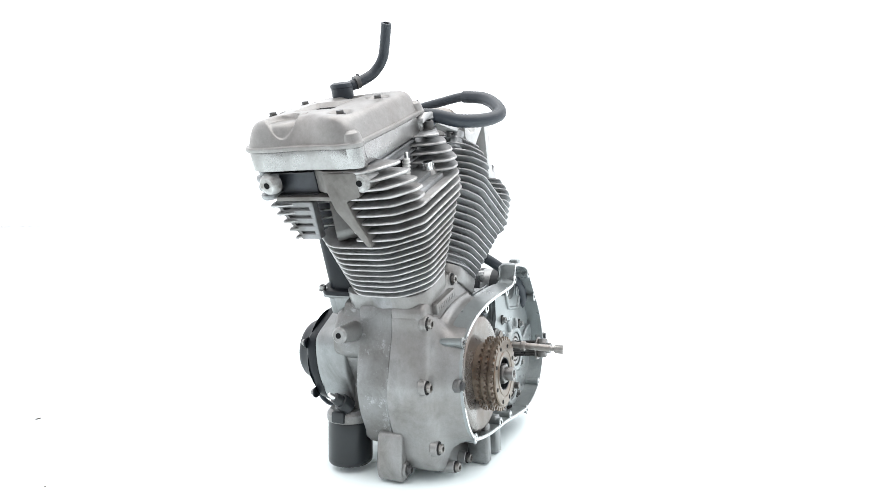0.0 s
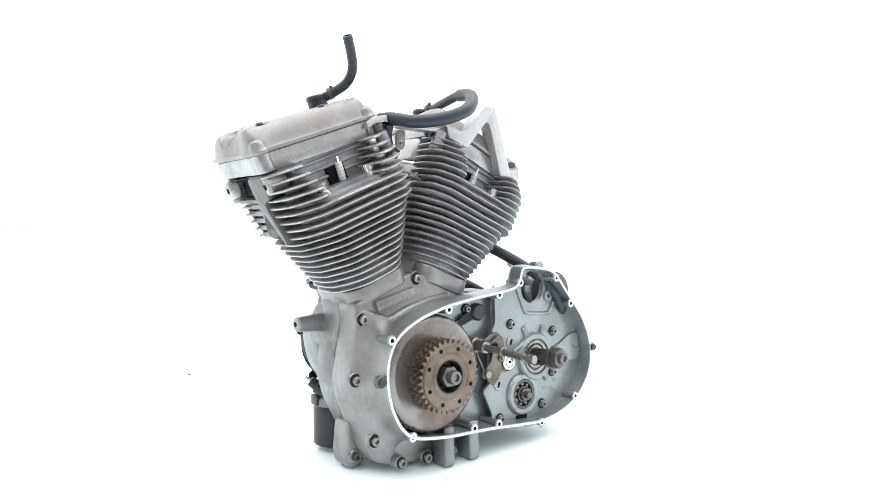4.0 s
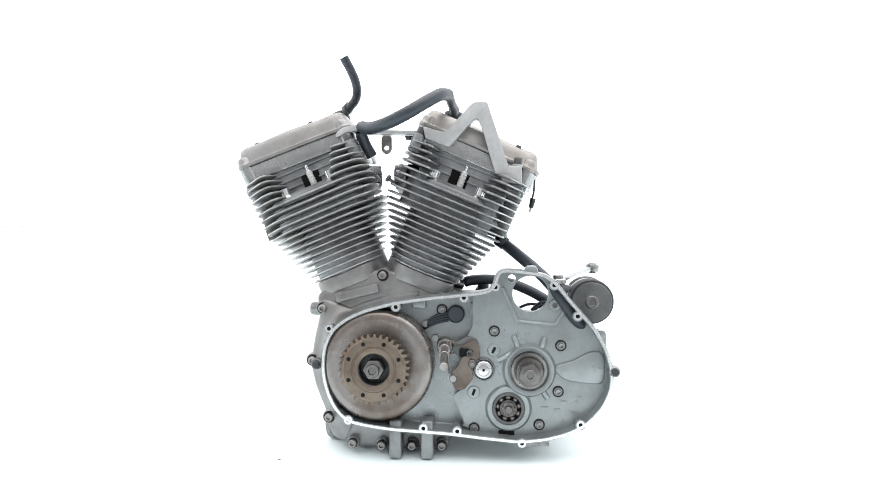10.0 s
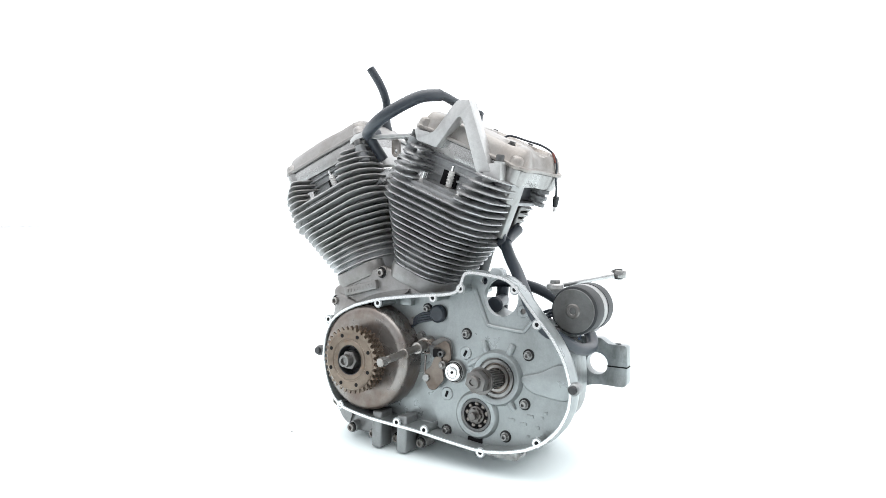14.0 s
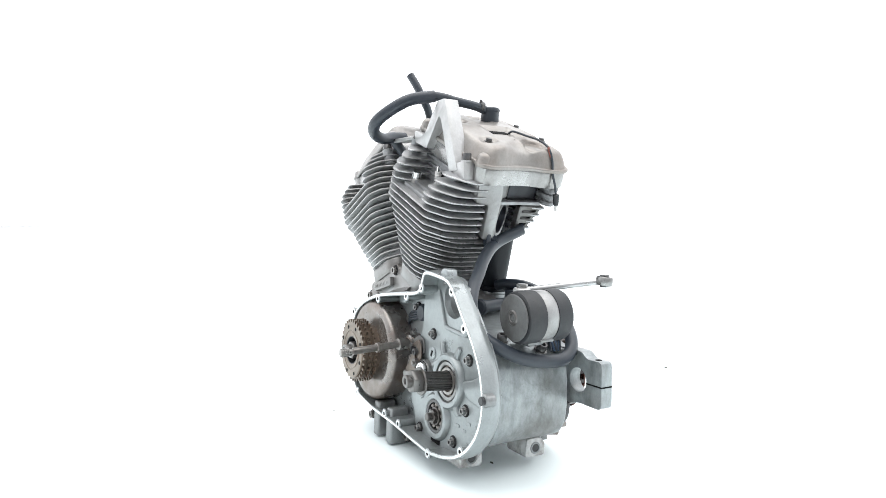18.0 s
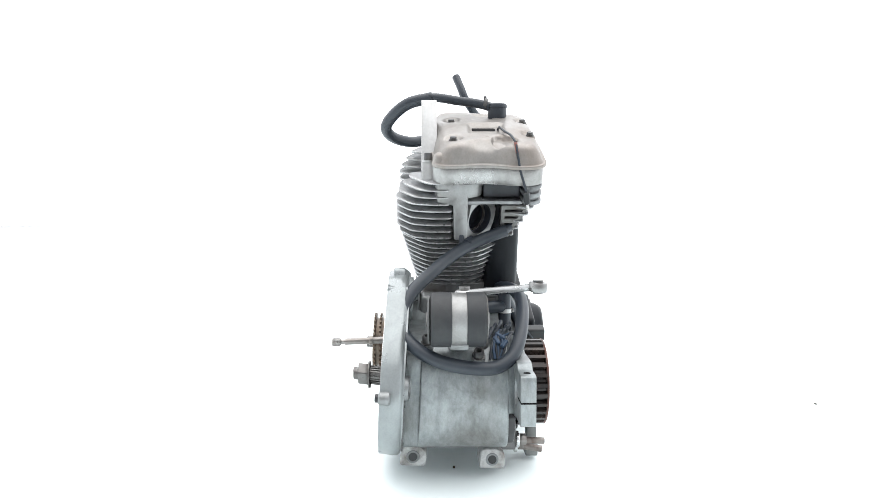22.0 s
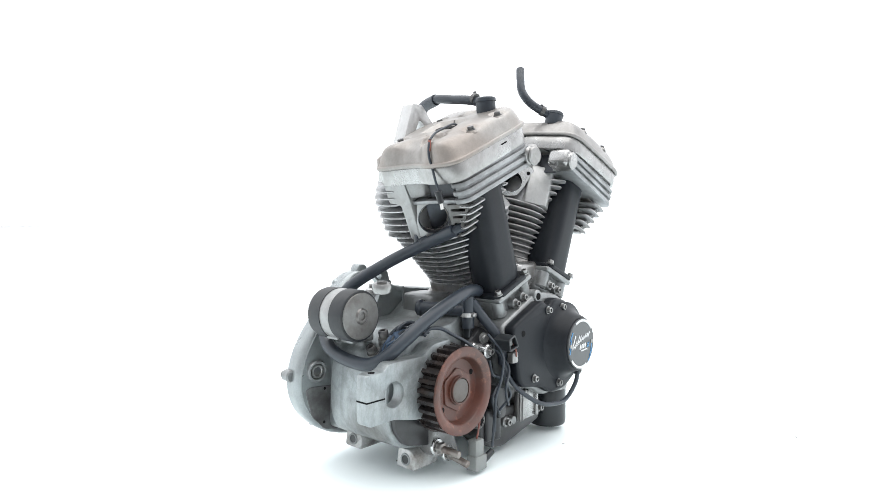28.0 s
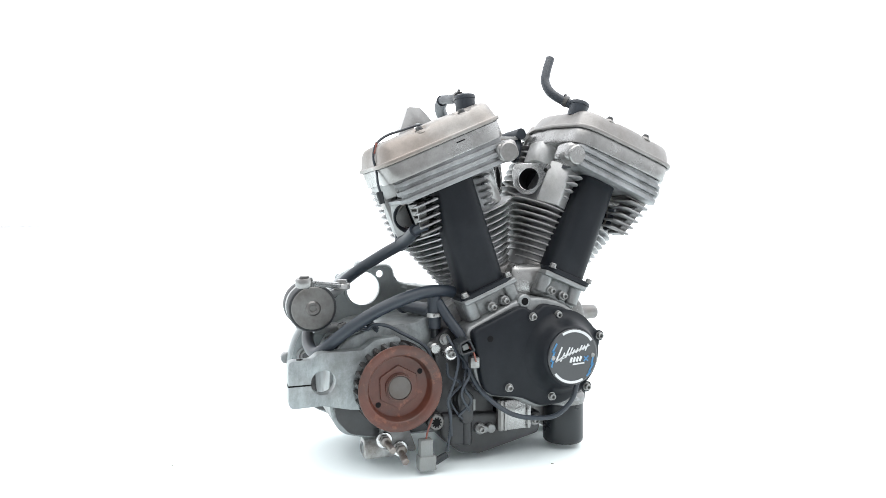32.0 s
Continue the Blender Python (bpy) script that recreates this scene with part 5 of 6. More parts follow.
def pushrod_cover(s, lo, hi, wlo, whi):
    m = lean(s)
    b = bmesh.new()
    loops = []
    for q in range(5):
        f = q / 4
        o, w = lo[0] + (hi[0] - lo[0]) * f, (wlo + (whi - wlo) * f) / 2
        u = lo[1] + (hi[1] - lo[1]) * f
        loops.append([b.verts.new((p[0], p[1], u)) for p in rounded(octagon(o - w, o + w, 0.060, 0.119, 0.012), 0.012, 3)])
    for a, c in zip(loops[:-1], loops[1:]):
        for i in range(len(a)):
            b.faces.new((a[i - 1], a[i], c[i], c[i - 1]))
    b.faces.new(loops[0][::-1])
    b.faces.new(loops[-1])
    bmesh.ops.transform(b, matrix=m, verts=b.verts)
    word = "front" if s < 0 else "rear"
    ob = part(word + "_pushrod_cover", b, BLACK, engine, "satin black " + word + " pushrod cover")
    fl = rounded(octagon(lo[0] - wlo / 2 - 0.008, lo[0] + wlo / 2 + 0.008, 0.062, 0.127, 0.010), 0.006)
    part("cover_flange", prism(fl, lo[1], lo[1] + 0.008, "z", bevel=0.002, m=m), BLACK, ob)
    up = (m.to_3x3() @ Vector((0, 0, 1))).normalized()
    for d in (-1, 1):
        bolt(SOCKET, m @ Vector((lo[0] + d * (wlo / 2 + 0.001), 0.122, lo[1] + 0.008)), up, ob)


pushrod_cover(-1, (0.003, 0.150), (0.003, 0.350), 0.072, 0.066)
pushrod_cover(1, (0.032, 0.148), (0.016, 0.350), 0.078, 0.072)


def oil_filter():
    x, y = -0.177, 0.092
    ob = part("oil_filter", lathe([(0.0, 0.018), (0.029, 0.016), (0.032, 0.0165), (0.0340, 0.019), (0.0345, 0.024), (0.0345, 0.080), (0.0335, 0.083), (0.0, 0.083)], Matrix.Translation((x, y, 0)), 44), BLACK_PART, engine, "glossy black spin-on oil filter canister")
    part("filter_mount", lathe([(0.0, 0.078), (0.0300, 0.0835), (0.0355, 0.0840), (0.0365, 0.087), (0.0360, 0.096), (0.031, 0.102), (0.0, 0.108)], Matrix.Translation((x, y, 0)), 40), ALLOY_DIRTY, ob)


oil_filter()


# ---- gearbox, swing-arm mount, pulley ----
def gearbox():
    body = [(0.040, 0.262), (0.080, 0.232), (0.165, 0.226), (0.190, 0.215), (0.210, 0.2000), (0.2225, 0.178), (0.2265, 0.125), (0.2215, 0.088), (0.206, 0.064), (0.165, 0.0535), (0.040, 0.050)]
    ob = part("gearbox_case", prism(rounded(body, 0.014, 4), -0.0500, 0.080, "y", bevel=0.012, segments=4), GEARBOX, engine, "grey cast aluminium gearbox housing with oil streaks")
    neck = [(min(x, 0.207), max(z, 0.058)) for x, z in body]
    part("housing_neck", prism(rounded(neck, 0.010, 3), -0.0715, -0.044, "y"), GEARBOX, ob)
    part("top_block", box((0.055, 0.074, 0.050), (0.040, -0.018, 0.246), bevel=0.008, segments=3), ALLOY, ob)
    part("starter_bore", rod((0.066, 0.002, 0.250), (0.0685, 0.002, 0.250), 0.0115, 24), ALLOY_OIL_SHADE, ob)
    # stiffening edge behind the primary case, with the small inspection boss
    n = Vector((0.12, 0.99, 0.0))
    bm_ = axes(n, (0.2375, -0.0690, 0.160))
    boss = part("filler_boss", lathe([(0.0125, -0.0015), (0.0125, 0.003), (0.0132, 0.0042), (0.0158, 0.0042), (0.0170, 0.002), (0.0175, -0.002), (0, -0.002)], bm_, 32), ALLOY, ob)
    part("filler_bore", rod(bm_ @ Vector((0, 0, -0.0018)), bm_ @ Vector((0, 0, 0.0005)), 0.0126, 24), STEEL_DARK, boss)
    part("filler_bush", lathe([(0.0068, 0.0), (0.0068, 0.0022), (0.0076, 0.0030), (0.0100, 0.0030), (0.0108, 0.0020), (0.0108, 0.0)], bm_, 28), ZINC, boss)
    part("bush_bore", rod(bm_ @ Vector((0, 0, 0.0002)), bm_ @ Vector((0, 0, 0.0010)), 0.0069, 20), DARK_BOLT, boss)
    # the greasy hollow of the casting under the boss, its shade painted in
    part("lower_pocket", prism(rounded([(0.257, 0.132), (0.246, 0.1360), (0.200, 0.1320), (0.190, 0.103), (0.188, 0.056), (0.216, 0.0620), (0.243, 0.088)], 0.006), -0.0735, -0.0712, "y", bevel=0.0008, segments=1), GREASE_SHADE, ob, "greasy recess in the back of the case, shade painted in")
    for x, z in ((0.2195, 0.1291), (0.2192, 0.0750)):
        part("drain_hole", rod((x, -0.0712, z), (x, -0.0704, z), 0.0022, 12), HOLE, ob)
    # two lower lugs
    for y, z in ((-0.056, 0.0385), (0.0614, 0.0335)):
        lug = part("rear_mounting_lug", prism(rounded([(y - 0.020, z - 0.014), (y + 0.019, z - 0.015), (y + 0.020, z + 0.006), (y + 0.010, z + 0.016), (y - 0.016, z + 0.016)], 0.006), 0.118, 0.170, "x", bevel=0.003), LUG_PALE, ob, "pale worn mounting lug")
        part("lug_hole", rod((0.1695, y, z), (0.1708, y, z), 0.0064, 22), ALLOY_OIL_SHADE, lug)
        part("lug_rim", lathe([(0.0068, 0.0), (0.0068, 0.0012), (0.0092, 0.0012), (0.0098, 0.0)], axes((1, 0, 0), (0.1700, y, z)), 26), ALLOY, lug)
    # bosses under the isolator
    for x, y, z, tilt in ((0.1955, 0.043, 0.2205, 0.3), (0.2130, 0.0375, 0.2005, 0.7), (0.2150, -0.040, 0.2200, 0.3)):
        n = Vector((tilt, 0.0, 1.0)).normalized()
        p = Vector((x, y, z))
        seat = part("screw_boss", rod(p - n * 0.012, p, 0.0105, 22, 0.0098, 0.002), ALLOY, ob)
        bolt(SOCKET_BIG, p, n, seat)
    fit = part("top_fitting", rod((0.0585, 0.092, 0.222), (0.0600, 0.092, 0.274), 0.0100, 22, 0.0108, 0.001), RUBBER, ob)
    part("hose_clamp", lathe([(0.0104, 0.0), (0.0118, 0.0), (0.0118, 0.0065), (0.0104, 0.0065), (0.0104, 0.0)], axes((0.03, 0, 1), (0.0595, 0.092, 0.2410)), 24), BRACKET, fit)
    part("clamp_screw", box((0.009, 0.006, 0.006), (0.0600, 0.1045, 0.2445), bevel=0.001), ZINC, fit)
    part("fitting_stem", rod((0.0575, 0.090, 0.208), (0.0585, 0.092, 0.224), 0.0075, 16), BLACK_PART, fit)
    part("bypass_pipe", rod((0.062, 0.090, 0.2510), (0.086, 0.012, 0.2510), 0.0105, 24, bevel=0.002), RUBBER, ob)
    part("pipe_collar", rod((0.0842, 0.018, 0.2510), (0.0872, 0.008, 0.2510), 0.0135, 26, bevel=0.003), RUBBER, ob)
    return ob


gearbox()


def swingarm_mount():
    out = [(0.120, 0.215), (0.160, 0.212), (0.180, 0.198), (0.246, 0.198), (0.258, 0.1885), (0.286, 0.1885), (0.289, 0.184), (0.289, 0.124), (0.284, 0.1185), (0.240, 0.1195), (0.200, 0.110), (0.120, 0.100)]
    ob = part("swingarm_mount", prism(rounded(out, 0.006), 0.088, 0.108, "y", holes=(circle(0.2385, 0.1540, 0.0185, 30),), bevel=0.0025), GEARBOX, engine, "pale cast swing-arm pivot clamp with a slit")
    part("clamp_slit", box((0.0335, 0.0206, 0.0022), (0.2728, 0.0980, 0.1520)), HOLE, ob)
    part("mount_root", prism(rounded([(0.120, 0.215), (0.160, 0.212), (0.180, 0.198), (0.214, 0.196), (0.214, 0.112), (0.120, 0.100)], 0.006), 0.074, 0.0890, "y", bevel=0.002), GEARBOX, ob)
    part("clamp_screw_hole", rod((0.272, 0.098, 0.1880), (0.272, 0.098, 0.1890), 0.0050, 18), HOLE, ob)
    return ob


# the bore is open right through, so its back stays free
def pulley():
    x, z = 0.1295, 0.1435
    m = axes((0, 1, 0), (x, 0, z))
    teeth = toothed(27, 0.0572, 0.0650, 0.74, 0.52)
    ob = part("belt_pulley", prism(teeth, 0.104, 0.1405, "z", holes=(circle(0, 0, 0.0505, 48),), m=m), GROOVE, engine, "rust-red belt pulley with greasy teeth")
    face = lathe([(0.0, 0.1280), (0.0300, 0.1280), (0.0420, 0.1265), (0.0455, 0.1275), (0.0480, 0.1325), (0.0492, 0.1400), (0.0500, 0.1412), (0.0515, 0.1420), (0.0560, 0.1438), (0.0620, 0.1440), (0.0645, 0.1434), (0.0652, 0.1422), (0.0648, 0.1404), (0.0508, 0.1404), (0.0500, 0.1240), (0.0, 0.1240)], m, 72)
    part("pulley_face", face, RUST, ob, "rusty red painted pulley face")
    part("inner_flange", lathe([(0.0, 0.100), (0.0672, 0.100), (0.0672, 0.1035), (0.0, 0.1035)], m, 64), GROOVE, ob)
    part("lock_plate", prism(rounded(circle(0, 0, 0.0335, 6, 0.55), 0.004, 3), 0.1275, 0.1305, "z", bevel=0.0008, segments=1, m=m), RUST, ob, "rusty hexagonal lock plate")
    part("pulley_hub", lathe([(0.0, 0.1300), (0.0218, 0.1300), (0.0212, 0.1335), (0.0195, 0.1340), (0.0, 0.1340)], m, 48), RUST, ob)
    part("shaft_ring", lathe([(0.0182, 0.131), (0.0182, 0.1372), (0.0197, 0.1372), (0.0204, 0.131)], m, 40), RUST_DARK, ob)
    part("shaft_plug", rod((x, 0.130, z), (x, 0.1364, z), 0.0180, 36, bevel=0.001), PULLEY_STEEL, ob)
    for a in (2.6, 5.6):
        p = (x + 0.040 * math.cos(a), 0.1255, z + 0.040 * math.sin(a))
        part("pulley_hole", rod(p, (p[0], 0.1276, p[2]), 0.0042, 16), HOLE, ob)
    return ob


swingarm_mount()
GEARBOX_OB = bpy.data.objects["gearbox_case"]
# plate darkened for the oil and the shade under clamp and pulley
part("oily_underside", prism(rounded([(0.221, 0.116), (0.150, 0.114), (0.062, 0.104), (0.062, 0.058), (0.150, 0.0560), (0.196, 0.066), (0.216, 0.090)], 0.008), 0.0740, 0.0900, "y", bevel=0.002), ALLOY_OIL_SHADE, GEARBOX_OB, "oily side of the housing under the clamp, shade painted in")
pulley()


def isolator():
    x, z = 0.243, 0.2568
    m = axes((0, 1, 0), (x, 0, z))
    ob = part("rubber_isolator", lathe([(0.0, -0.033), (0.028, -0.033), (0.0365, -0.030), (0.0378, -0.026), (0.0378, -0.003), (0.0, -0.003)], m, 48), MOUNT_RUBBER, engine, "black rubber engine isolator with a pale metal band")
    part("rubber_half", lathe([(0.0, 0.018), (0.0378, 0.018), (0.0378, 0.040), (0.0365, 0.0435), (0.034, 0.0440), (0.0, 0.0440)], m, 48), MOUNT_RUBBER, ob)
    part("metal_band", lathe([(0.0, -0.0032), (0.0366, -0.0032), (0.0372, -0.002), (0.0372, 0.017), (0.0366, 0.0182), (0.0, 0.0182)], m, 48), PANEL, ob, "pale metal band")
    for y, d in ((-0.033, -1), (0.044, 1)):
        part("end_plate", lathe([(0.0, 0.0), (0.0330, 0.0), (0.0335, 0.001), (0.0325, 0.0022), (0.0125, 0.0030), (0.0, 0.0030)], axes((0, d, 0), (x, y, z)), 44), PLATE if d > 0 else RUBBER_PLATE, ob)
        k = 1.0 if d < 0 else 1.25
        nut = part("end_bush", lathe([(0.0052, 0.0026), (0.0052, 0.0038 * k), (0.0060, 0.0044 * k), (0.0095, 0.0044 * k), (0.0105, 0.0036 * k), (0.0125, 0.0024), (0.0, 0.0024)], axes((0, d, 0), (x, y, z)), 28), STEEL_DARK, ob)
        part("bush_bore", rod((x, y + d * 0.0020, z), (x, y + d * 0.0029, z), 0.0053, 18), HOLE, nut)
    # saddle down to the gearbox
    saddle = prism(rounded([(0.206, 0.222), (0.268, 0.222), (0.256, 0.240), (0.222, 0.240)], 0.006), -0.004, 0.020, "y", bevel=0.002)
    part("saddle", saddle, ALLOY, ob)
    part("saddle_foot", box((0.044, 0.030, 0.014), (0.218, 0.008, 0.2190), bevel=0.005), ALLOY, ob)
    # link rod bolted on top
    a, c = Vector((0.192, 0.018, 0.2880)), Vector((0.266, 0.113, 0.3040))
    rodb = part("link_rod", tube([a, a.lerp(c, 0.5), a.lerp(c, 0.92)], 0.0050, 16, 4), ROD_ALLOY, engine, "polished link rod on the isolator")
    part("rod_eye", rod(a - Vector((0, 0, 0.006)), a + Vector((0, 0, 0.004)), 0.0140, 28, bevel=0.002), BRACKET, rodb)
    part("eye_nut", prism(circle(0, 0, 0.0090, 6), 0.004, 0.010, "z", bevel=0.001, m=Matrix.Translation(a)), ZINC, rodb)
    e = part("rod_end", lathe([(0.0070, -0.0065), (0.0070, 0.0065), (0.0112, 0.0065), (0.0126, 0.0045), (0.0126, -0.0045), (0.0112, -0.0065), (0.0070, -0.0065)], axes((0.1, 0.1, 1), c), 28), ZINC, rodb)
    part("end_bush", rod(c - Vector((0, 0, 0.0090)), c + Vector((0, 0, 0.0090)), 0.0068, 20), DARK_BOLT, rodb)
    part("rod_arm", prism(rounded([(0.186, 0.2830), (0.200, 0.2830), (0.232, 0.2760), (0.226, 0.2640), (0.206, 0.2680), (0.190, 0.2760)], 0.003), 0.010, 0.017, "y", bevel=0.001), ALLOY, rodb)
    return ob


isolator()


# ---- brackets on top ----
def top_bracket():
    out = [(0.045, 0.590), (0.067, 0.590), (0.083, 0.542), (0.107, 0.471), (0.081, 0.472), (0.0585, 0.548), (0.052, 0.563), (0.046, 0.563), (0.036, 0.552), (0.004, 0.516), (-0.036, 0.531), (-0.040, 0.551), (-0.006, 0.541), (0.002, 0.545), (0.036, 0.582)]
    ob = part("top_mount_bracket", prism(rounded(out, 0.0035, 3), -0.046, -0.021, "y", bevel=0.0018), BRACKET, engine, "brushed aluminium triangular top mount bracket")
    part("foot_block", box((0.034, 0.021, 0.030), (0.108, -0.0345, 0.4700), bevel=0.003), BRACKET, ob)
    bolt(SOCKET_FOOT, (0.1185, -0.035, 0.4870), (0.1, 0, 1), ob)
    part("foot_washer", rod((0.1180, -0.035, 0.4845), (0.1183, -0.035, 0.4872), 0.0092, 24), BRACKET, ob)
    bar = part("cross_bar", prism(rounded([(-0.190, 0.541), (-0.178, 0.551), (-0.155, 0.556), (-0.135, 0.5475), (-0.060, 0.545), (-0.036, 0.545), (-0.036, 0.538), (-0.060, 0.5385), (-0.135, 0.5405), (-0.155, 0.546), (-0.176, 0.540), (-0.188, 0.533)], 0.003), -0.040, -0.016, "y", bevel=0.0012), BRACKET, ob, "thin steel cross bar")
    part("eye_tab", prism(rounded([(-0.116, 0.541), (-0.098, 0.541), (-0.098, 0.514), (-0.107, 0.507), (-0.116, 0.514)], 0.006), -0.010, -0.005, "y", holes=(circle(-0.107, 0.5195, 0.0042, 18),), bevel=0.0006, segments=1), STEEL, bar)
    for x in (-0.150, -0.066):
        bolt(HEX, (x, -0.028, 0.536), (0, 0, -1), bar)
    for o, y, s in ((-0.088, -0.040, -1), (-0.088, -0.036, 1)):
        p = lean(s) @ Vector((o, y, 0.362 if s < 0 else 0.373))
        up = lean(s).to_3x3() @ Vector((0, 0, 1))
        seat = part("bolt_seat", rod(p - up * 0.03, p + up * 0.004, 0.0105, 24, bevel=0.002), HEAD, ob)
        bolt(SOCKET_BIG, p + up * 0.004, up, seat)


top_bracket()


# ---- hoses and leads ----
def hoses():
    rear = [(0.090, 0.090, 0.3780), (0.094, 0.038, 0.3575), (0.119, -0.001, 0.336), (0.148, -0.032, 0.312), (0.172, -0.058, 0.288), (0.192, -0.072, 0.261), (0.211, -0.071, 0.234), (0.231, -0.052, 0.215), (0.242, -0.021, 0.199), (0.244, 0.020, 0.190), (0.240, 0.059, 0.189), (0.228, 0.084, 0.203), (0.203, 0.098, 0.226), (0.166, 0.106, 0.251), (0.125, 0.110, 0.270), (0.085, 0.104, 0.2805), (0.060, 0.097, 0.2825), (0.040, 0.091, 0.2815), (0.026, 0.086, 0.2785)]
    h = part("drain_hose", tube(rear, 0.0098, 16, 8), RUBBER, engine, "long looping black rubber hose behind the engine")
    part("hose_stub", rod((0.0895, 0.086, 0.3765), (0.076, 0.102, 0.386), 0.0072, 16), RUBBER, h)
    part("hose_clip", rod((0.098, 0.026, 0.353), (0.088, 0.034, 0.360), 0.0118, 20), RUBBER, h)
    part("hose_tab", box((0.014, 0.008, 0.022), (0.095, 0.018, 0.362), bevel=0.002), RUBBER, h)
    upper = [(0.005, 0.075, 0.5890), (0.007, 0.050, 0.595), (0.004, 0.017, 0.600), (0.001, -0.028, 0.606), (-0.010, -0.069, 0.598), (-0.032, -0.098, 0.580), (-0.058, -0.112, 0.562), (-0.090, -0.100, 0.549), (-0.122, -0.070, 0.545), (-0.143, -0.040, 0.551), (-0.148, -0.012, 0.553)]
    h = part("breather_hose", tube(upper[:5], 0.0078, 16, 8), RUBBER, engine, "black breather hose with a braided sleeve")
    part("braided_sleeve", tube(upper[3:], 0.0102, 18, 14, ribs=0.02), RUBBER, h)
    part("hose_clip", rod((0.006, 0.066, 0.594), (0.006, 0.060, 0.596), 0.0098, 20), DARK_BOLT, h)
    part("clip_ear", box((0.004, 0.005, 0.007), (0.006, 0.063, 0.6045), bevel=0.001), DARK_BOLT, h)
    part("sleeve_end", tube([(-0.148, -0.034, 0.545), (-0.142, -0.020, 0.525), (-0.132, -0.012, 0.505)], 0.0092, 14, 6, bore=0.006), RUBBER, h)
    front = [(-0.188, 0.020, 0.684), (-0.176, 0.029, 0.660), (-0.169, 0.037, 0.638), (-0.172, 0.050, 0.618), (-0.186, 0.063, 0.604), (-0.203, 0.078, 0.592)]
    h = part("vent_hose", tube(front, 0.0078, 16, 8, bore=0.0048), RUBBER, engine, "short upright black vent hose with an open end")
    part("hose_clip", rod((-0.190, 0.066, 0.602), (-0.195, 0.070, 0.599), 0.0098, 20), DARK_BOLT, h)
    part("clip_ear", box((0.005, 0.004, 0.006), (-0.192, 0.067, 0.6100), bevel=0.001), DARK_BOLT, h)
    # sensor lead over the rear cover
    lead = [Vector(q) for q in ((0.060, 0.076, 0.534), (0.072, 0.079, 0.5430), (0.084, 0.080, 0.5430), (0.110, 0.085, 0.5335), (0.136, 0.092, 0.5235), (0.1545, 0.097, 0.5085), (0.1595, 0.100, 0.4880), (0.1560, 0.104, 0.4680), (0.1550, 0.110, 0.4480), (0.1510, 0.1145, 0.4310), (0.148, 0.115, 0.420))]
    h = part("sensor_lead", tube(lead, 0.0019, 8, 8), RUBBER, engine, "thin black sensor lead over the rear rocker cover")
    part("taped_section", tube([lead[5] + Vector((0.0005, 0, 0.002)), lead[5], lead[5].lerp(lead[6], 0.7)], 0.0024, 10, 6), WIRE_RED, h)
    part("lead_plug", rod((0.154, 0.1125, 0.436), (0.150, 0.1155, 0.418), 0.0055, 14, 0.0045, 0.001), BLACK_PART, h)
    part("plug_terminal", rod((0.1500, 0.1155, 0.4185), (0.1485, 0.1165, 0.4095), 0.0024, 10), CERAMIC, h)


hoses()


